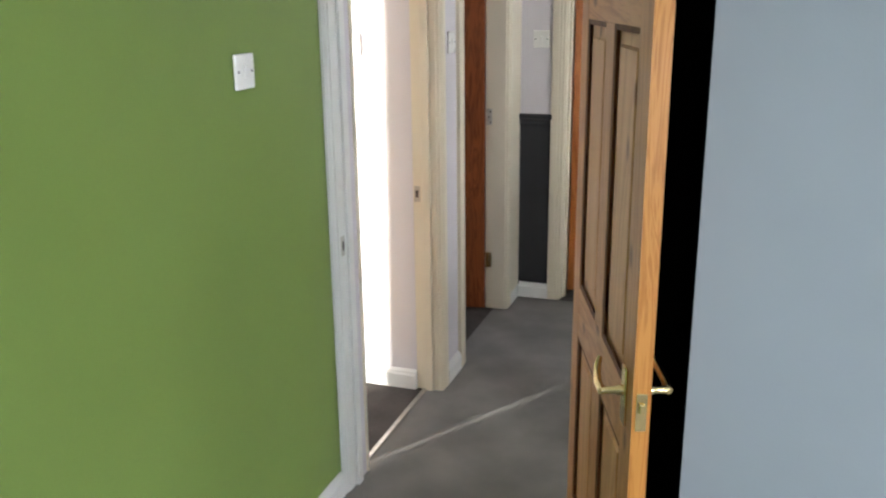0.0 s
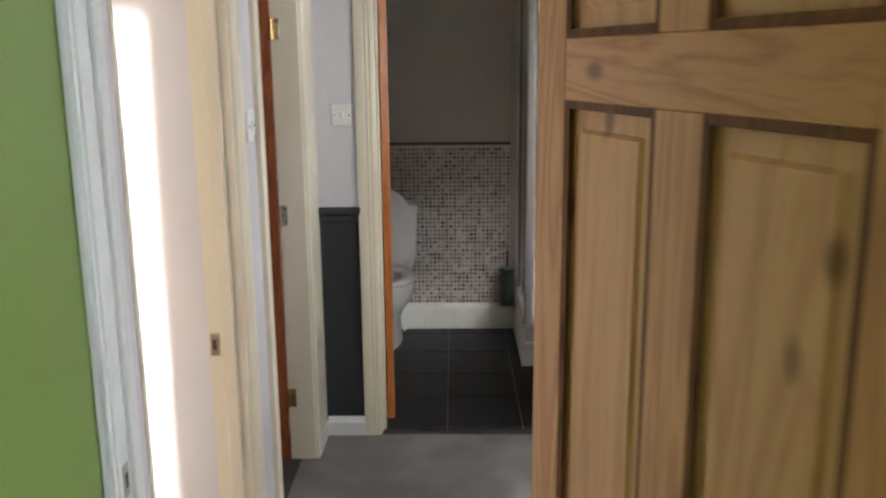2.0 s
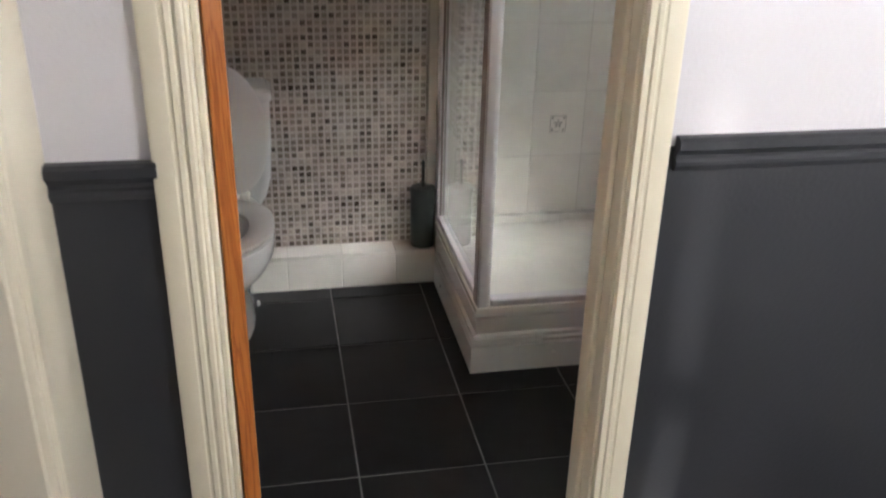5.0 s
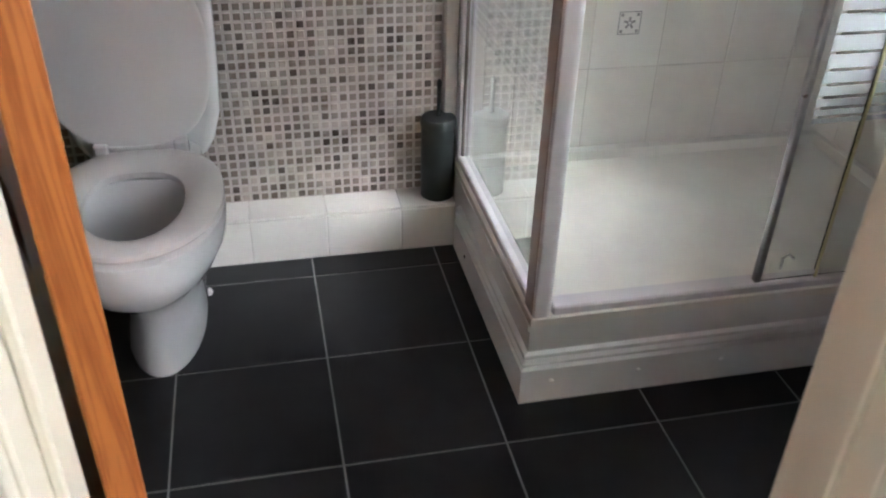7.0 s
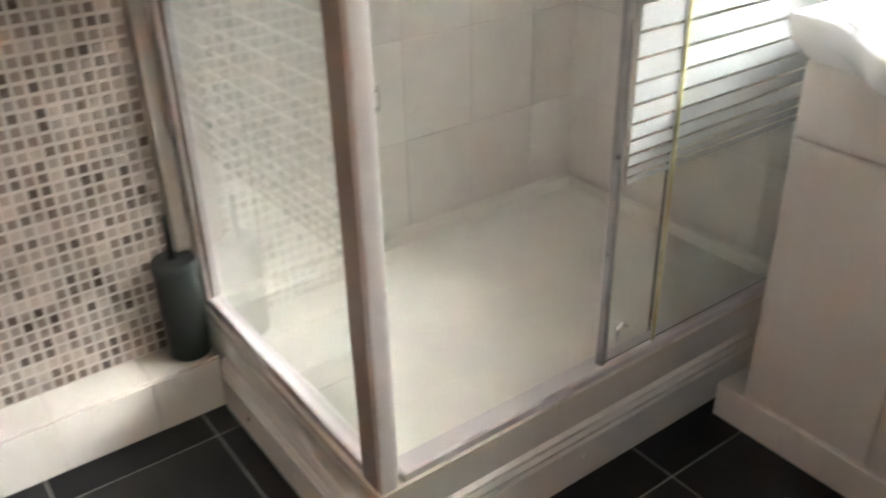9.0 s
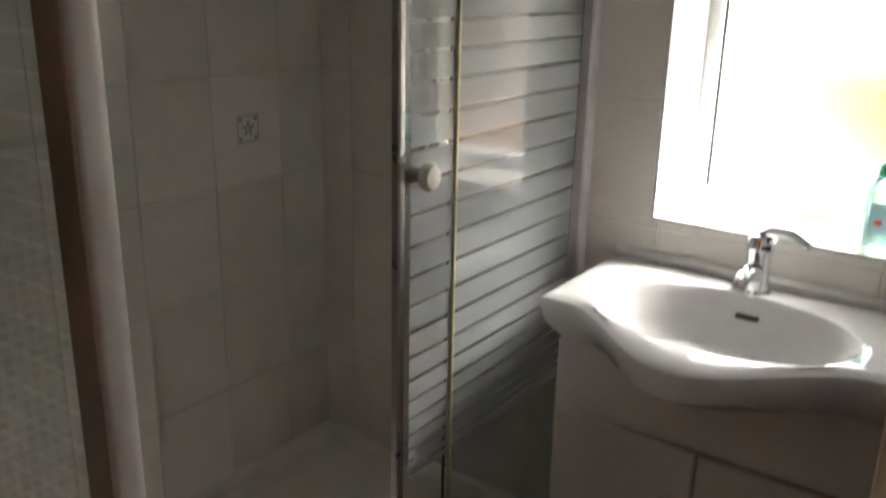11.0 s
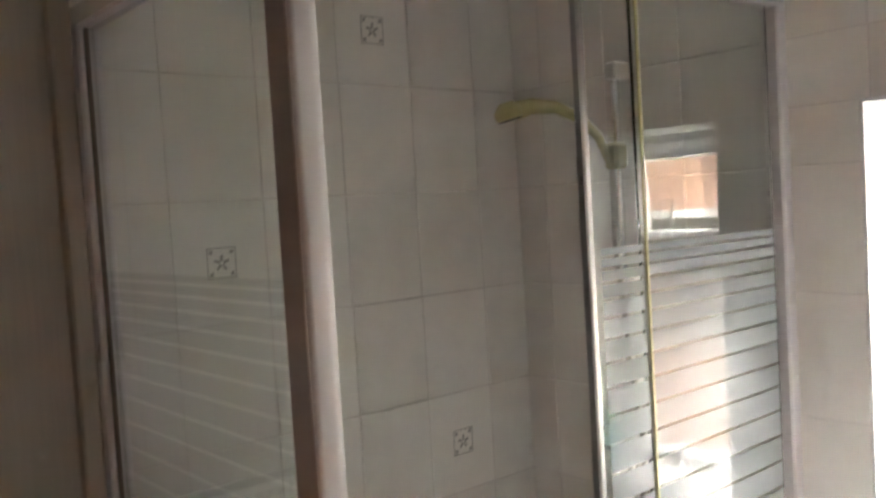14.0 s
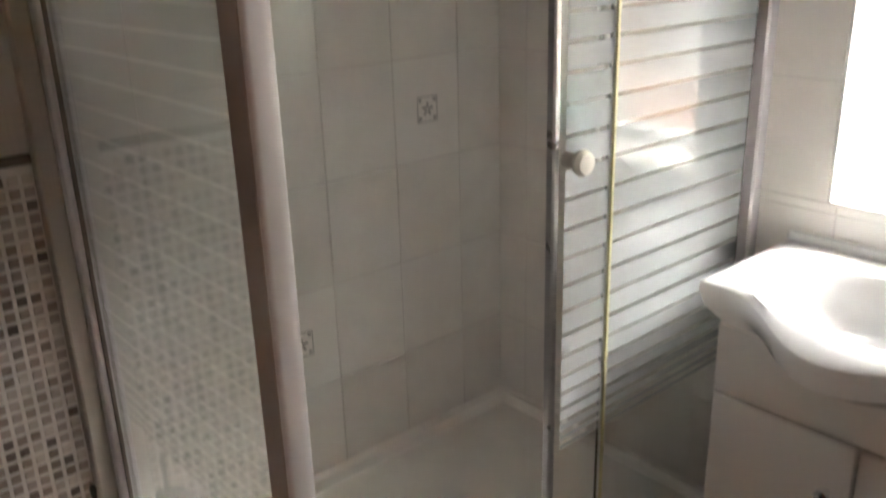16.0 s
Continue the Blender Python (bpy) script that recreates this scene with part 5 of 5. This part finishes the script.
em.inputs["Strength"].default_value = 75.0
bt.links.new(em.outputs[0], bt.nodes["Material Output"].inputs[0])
solid("backdrop", boxes((14.0, 14.1, -0.9, 22, -4.0, 12)), bd, "glowing sheet of hazy field and sky that lights the bathroom", "backdrop")


# ---- pieces: tiles last ----
def tile_mesh(name, w, h, d, b, material, axis="y"):
    """A tile with bevelled front edges, centred, its face towards -y (axis 'y'), -x ('x') or up ('z')."""
    v = [(-w, 0, -h), (w, 0, -h), (w, 0, h), (-w, 0, h), (-w, -d + b, -h), (w, -d + b, -h), (w, -d + b, h), (-w, -d + b, h),
         (-w + b, -d, -h + b), (w - b, -d, -h + b), (w - b, -d, h - b), (-w + b, -d, h - b)]
    f = [(0, 1, 5, 4), (1, 2, 6, 5), (2, 3, 7, 6), (3, 0, 4, 7), (4, 5, 9, 8), (5, 6, 10, 9), (6, 7, 11, 10), (7, 4, 8, 11), (8, 9, 10, 11)]
    m = {"y": Matrix(), "x": pose(0, 0, 0, 0, 0, -90), "z": pose(0, 0, 0, -90)}[axis]
    me = bpy.data.meshes.new(name)
    me.from_pydata([tuple(m @ Vector(p)) for p in v], [], f)
    me.materials.append(material)
    return me


def child(name, me, parent, at, label=""):
    ob = new(name, me)
    ob.parent = parent
    ob.matrix_parent_inverse = parent.matrix_basis.inverted()
    ob.location = at
    if label:
        ob["label"] = label
    return ob


# floor tiles, a third of a metre square
slab = tile_mesh("slate_tile", 0.1664, 0.1664, 0.010, 0.0016, M_SLATE, "z")
floor_b = bpy.data.objects["floor_bathroom"]
for i in range(-3, 5):
    for j in range(-5, 2):
        x, y = 0.875 + 0.337 * (i + 0.5), 1.412 + 0.337 * (j + 0.5)
        x0, x1 = max(x - 0.1664, -0.448), min(x + 0.1664, 2.058)
        y0, y1 = max(y - 0.1664, 0.003), min(y + 0.1664, 1.598)
        if x1 - x0 < 0.01 or y1 - y0 < 0.01:
            continue
        me = slab if x1 - x0 > 0.33 and y1 - y0 > 0.33 else tile_mesh("slate_tile", (x1 - x0) / 2, (y1 - y0) / 2, 0.010, 0.0016, M_SLATE, "z")
        child("tile", me, floor_b, ((x0 + x1) / 2, (y0 + y1) / 2, -0.010))

# white wall tiles, 200 x 250 mm, with printed motif tiles among them
COLX = [0.9 + 0.2 * i + 0.007 for i in range(-1, 7)]
ROWZ = [0.4595 + 0.2455 * i for i in range(-2, 8)]
far = solid("wall_tiling_far", boxes((0.945, 2.059, SB + 0.0021, 1.5992, 0.2, CEIL - 0.001)), M_GROUTW, "white glazed wall tiling in the shower", "tiling")
side = solid("wall_tiling_window", boxes((2.0486, 2.0592, 0.126, WY0, 0.0, CEIL), (2.0486, 2.0592, WY1, SB + 0.006, 0, CEIL), (2.0486, 2.0592, WY0, WY1, 0, WZ0), (2.0486, 2.0592, WY0, WY1, WZ1, CEIL)),
             M_GROUTS, "white glazed wall tiling round the window", "tiling")


def motif(parent, at, axis):
    """Printed square with a small flower: border bars and petals, a hair proud of the tile."""
    bm = bmesh.new()
    s, t, d = 0.031, 0.0022, 0.0006
    for a in ((-s, s, -s, -s + t), (-s, s, s - t, s), (-s, -s + t, -s, s), (s - t, s, -s, s)):
        box(bm, a[0], a[1], -d, 0, a[2], a[3])
    for k in range(5):
        an = k * 2 * math.pi / 5 + 0.3
        q = bmesh.ops.create_cube(bm, size=1, matrix=pose(0.010 * math.cos(an), -d / 2, 0.010 * math.sin(an), 0, -math.degrees(an), 0) @ Matrix.Diagonal((0.013, d, 0.006, 1)))
    for sx, sz in ((-1, -1), (1, -1), (1, 1), (-1, 1)):
        box(bm, sx * 0.022 - 0.004, sx * 0.022 + 0.004, -d, 0, sz * 0.022 - 0.004, sz * 0.022 + 0.004)
    if axis == "x":
        bm.transform(pose(0, 0, 0, 0, 0, -90))
    ob = new("motif", mesh_of("motif", bm, M_MOTIF))
    ob.parent = parent
    ob.location = at
    ob["label"] = "grey printed flower motif"


def wall_tiles(parent, axis, us, base, lo, hi, motifs, hole=None):
    g = 0.0009
    full = tile_mesh("wall_tile", 0.1 - g, 0.12275 - g, 0.006, 0.0015, M_WTILE, axis)
    for u0 in us:
        for z0 in ROWZ:
            rects = [(max(u0, lo), min(u0 + 0.2, hi), max(z0, 0.2 if axis == "y" else 0.0), min(z0 + 0.2455, CEIL - 0.002))]
            if hole and rects[0][0] < hole[1] and rects[0][1] > hole[0] and rects[0][2] < hole[3] and rects[0][3] > hole[2]:
                a, b, c, d = rects[0]
                rects = [(a, b, c, min(d, hole[2])), (a, b, max(c, hole[3]), d), (a, min(b, hole[0]), max(c, hole[2]), min(d, hole[3])), (max(a, hole[1]), b, max(c, hole[2]), min(d, hole[3]))]
            for a, b, c, d in rects:
                if b - a < 0.008 or d - c < 0.008:
                    continue
                me = full if b - a > 0.199 and d - c > 0.2445 else tile_mesh("wall_tile", (b - a) / 2 - g, (d - c) / 2 - g, 0.006, 0.0012, M_WTILE, axis)
                uu, zz = (a + b) / 2, (c + d) / 2
                if any(a < mu < b and c < mz < d for mu, mz in motifs):
                    me = tile_mesh("motif_tile", (b - a) / 2 - g, (d - c) / 2 - g, 0.006, 0.0012, M_MTILE, axis)
                at = (uu, base, zz) if axis == "y" else (base, uu, zz)
                ob = child("tile", me, parent, at)
                for mu, mz in motifs:
                    if a < mu < b and c < mz < d:
                        motif(ob, (0, -0.0061, 0) if axis == "y" else (-0.0061, 0, 0), axis)


wall_tiles(far, "y", COLX, SB + 0.0068, 0.946, 2.0525, [(1.20, 1.56), (1.42, 0.58), (1.60, 2.05), (1.80, 1.08)])
wall_tiles(side, "x", [0.09 + 0.2 * i for i in range(0, 8)], 2.0533, 0.127, SB, [(0.59, 2.05)], (WY0, WY1, WZ0, WZ1))

# ledge tiles
for i in range(-1, 7):
    x0, x1 = max(-0.449, 0.785 - 0.2 * i + 0.001), min(0.934, 0.785 - 0.2 * (i - 1) - 0.001)
    if x1 - x0 < 0.01:
        continue
    w = (x1 - x0) / 2
    child("tile", tile_mesh("ledge_tile", w, 0.063, 0.006, 0.0015, M_LTILE, "y"), ledge, ((x0 + x1) / 2, 1.5025, 0.0635))
    child("tile", tile_mesh("ledge_tile", w, 0.0505, 0.006, 0.0015, M_LTILE, "z"), ledge, ((x0 + x1) / 2, 1.5475, 0.1305))

# mosaic stones, 25 mm pitch
PITCH = 0.0245
stone = tile_mesh("mosaic_stone", 0.0086, 0.0086, 0.003, 0.0012, M_MOSAIC, "y")
verts, faces = [], []
sv = [v.co.copy() for v in stone.vertices]
sf = [tuple(p.vertices) for p in stone.polygons]
picked = 0
for i in range(55):
    x = 0.896 - PITCH * i
    if x < -0.44:
        break
    for j in range(39):
        z = 0.150 + PITCH * j
        if 0.66 < x < 0.90 and 0.14 < z < 0.95 and picked < 300:
            child("mosaic_stone", stone, mosaic, (x, MY - 0.006, z))
            picked += 1
        else:
            k = len(verts)
            verts += [(v.x + x, v.y + MY - 0.006, v.z + z) for v in sv]
            faces += [tuple(k + a for a in f) for f in sf]
me = bpy.data.meshes.new("mosaic_stones")
me.from_pydata(verts, [], faces)
me.materials.append(M_MOSAIC)
rest = new("mosaic_stones", me)
rest.parent = mosaic
tagged(rest, kind="stuff")
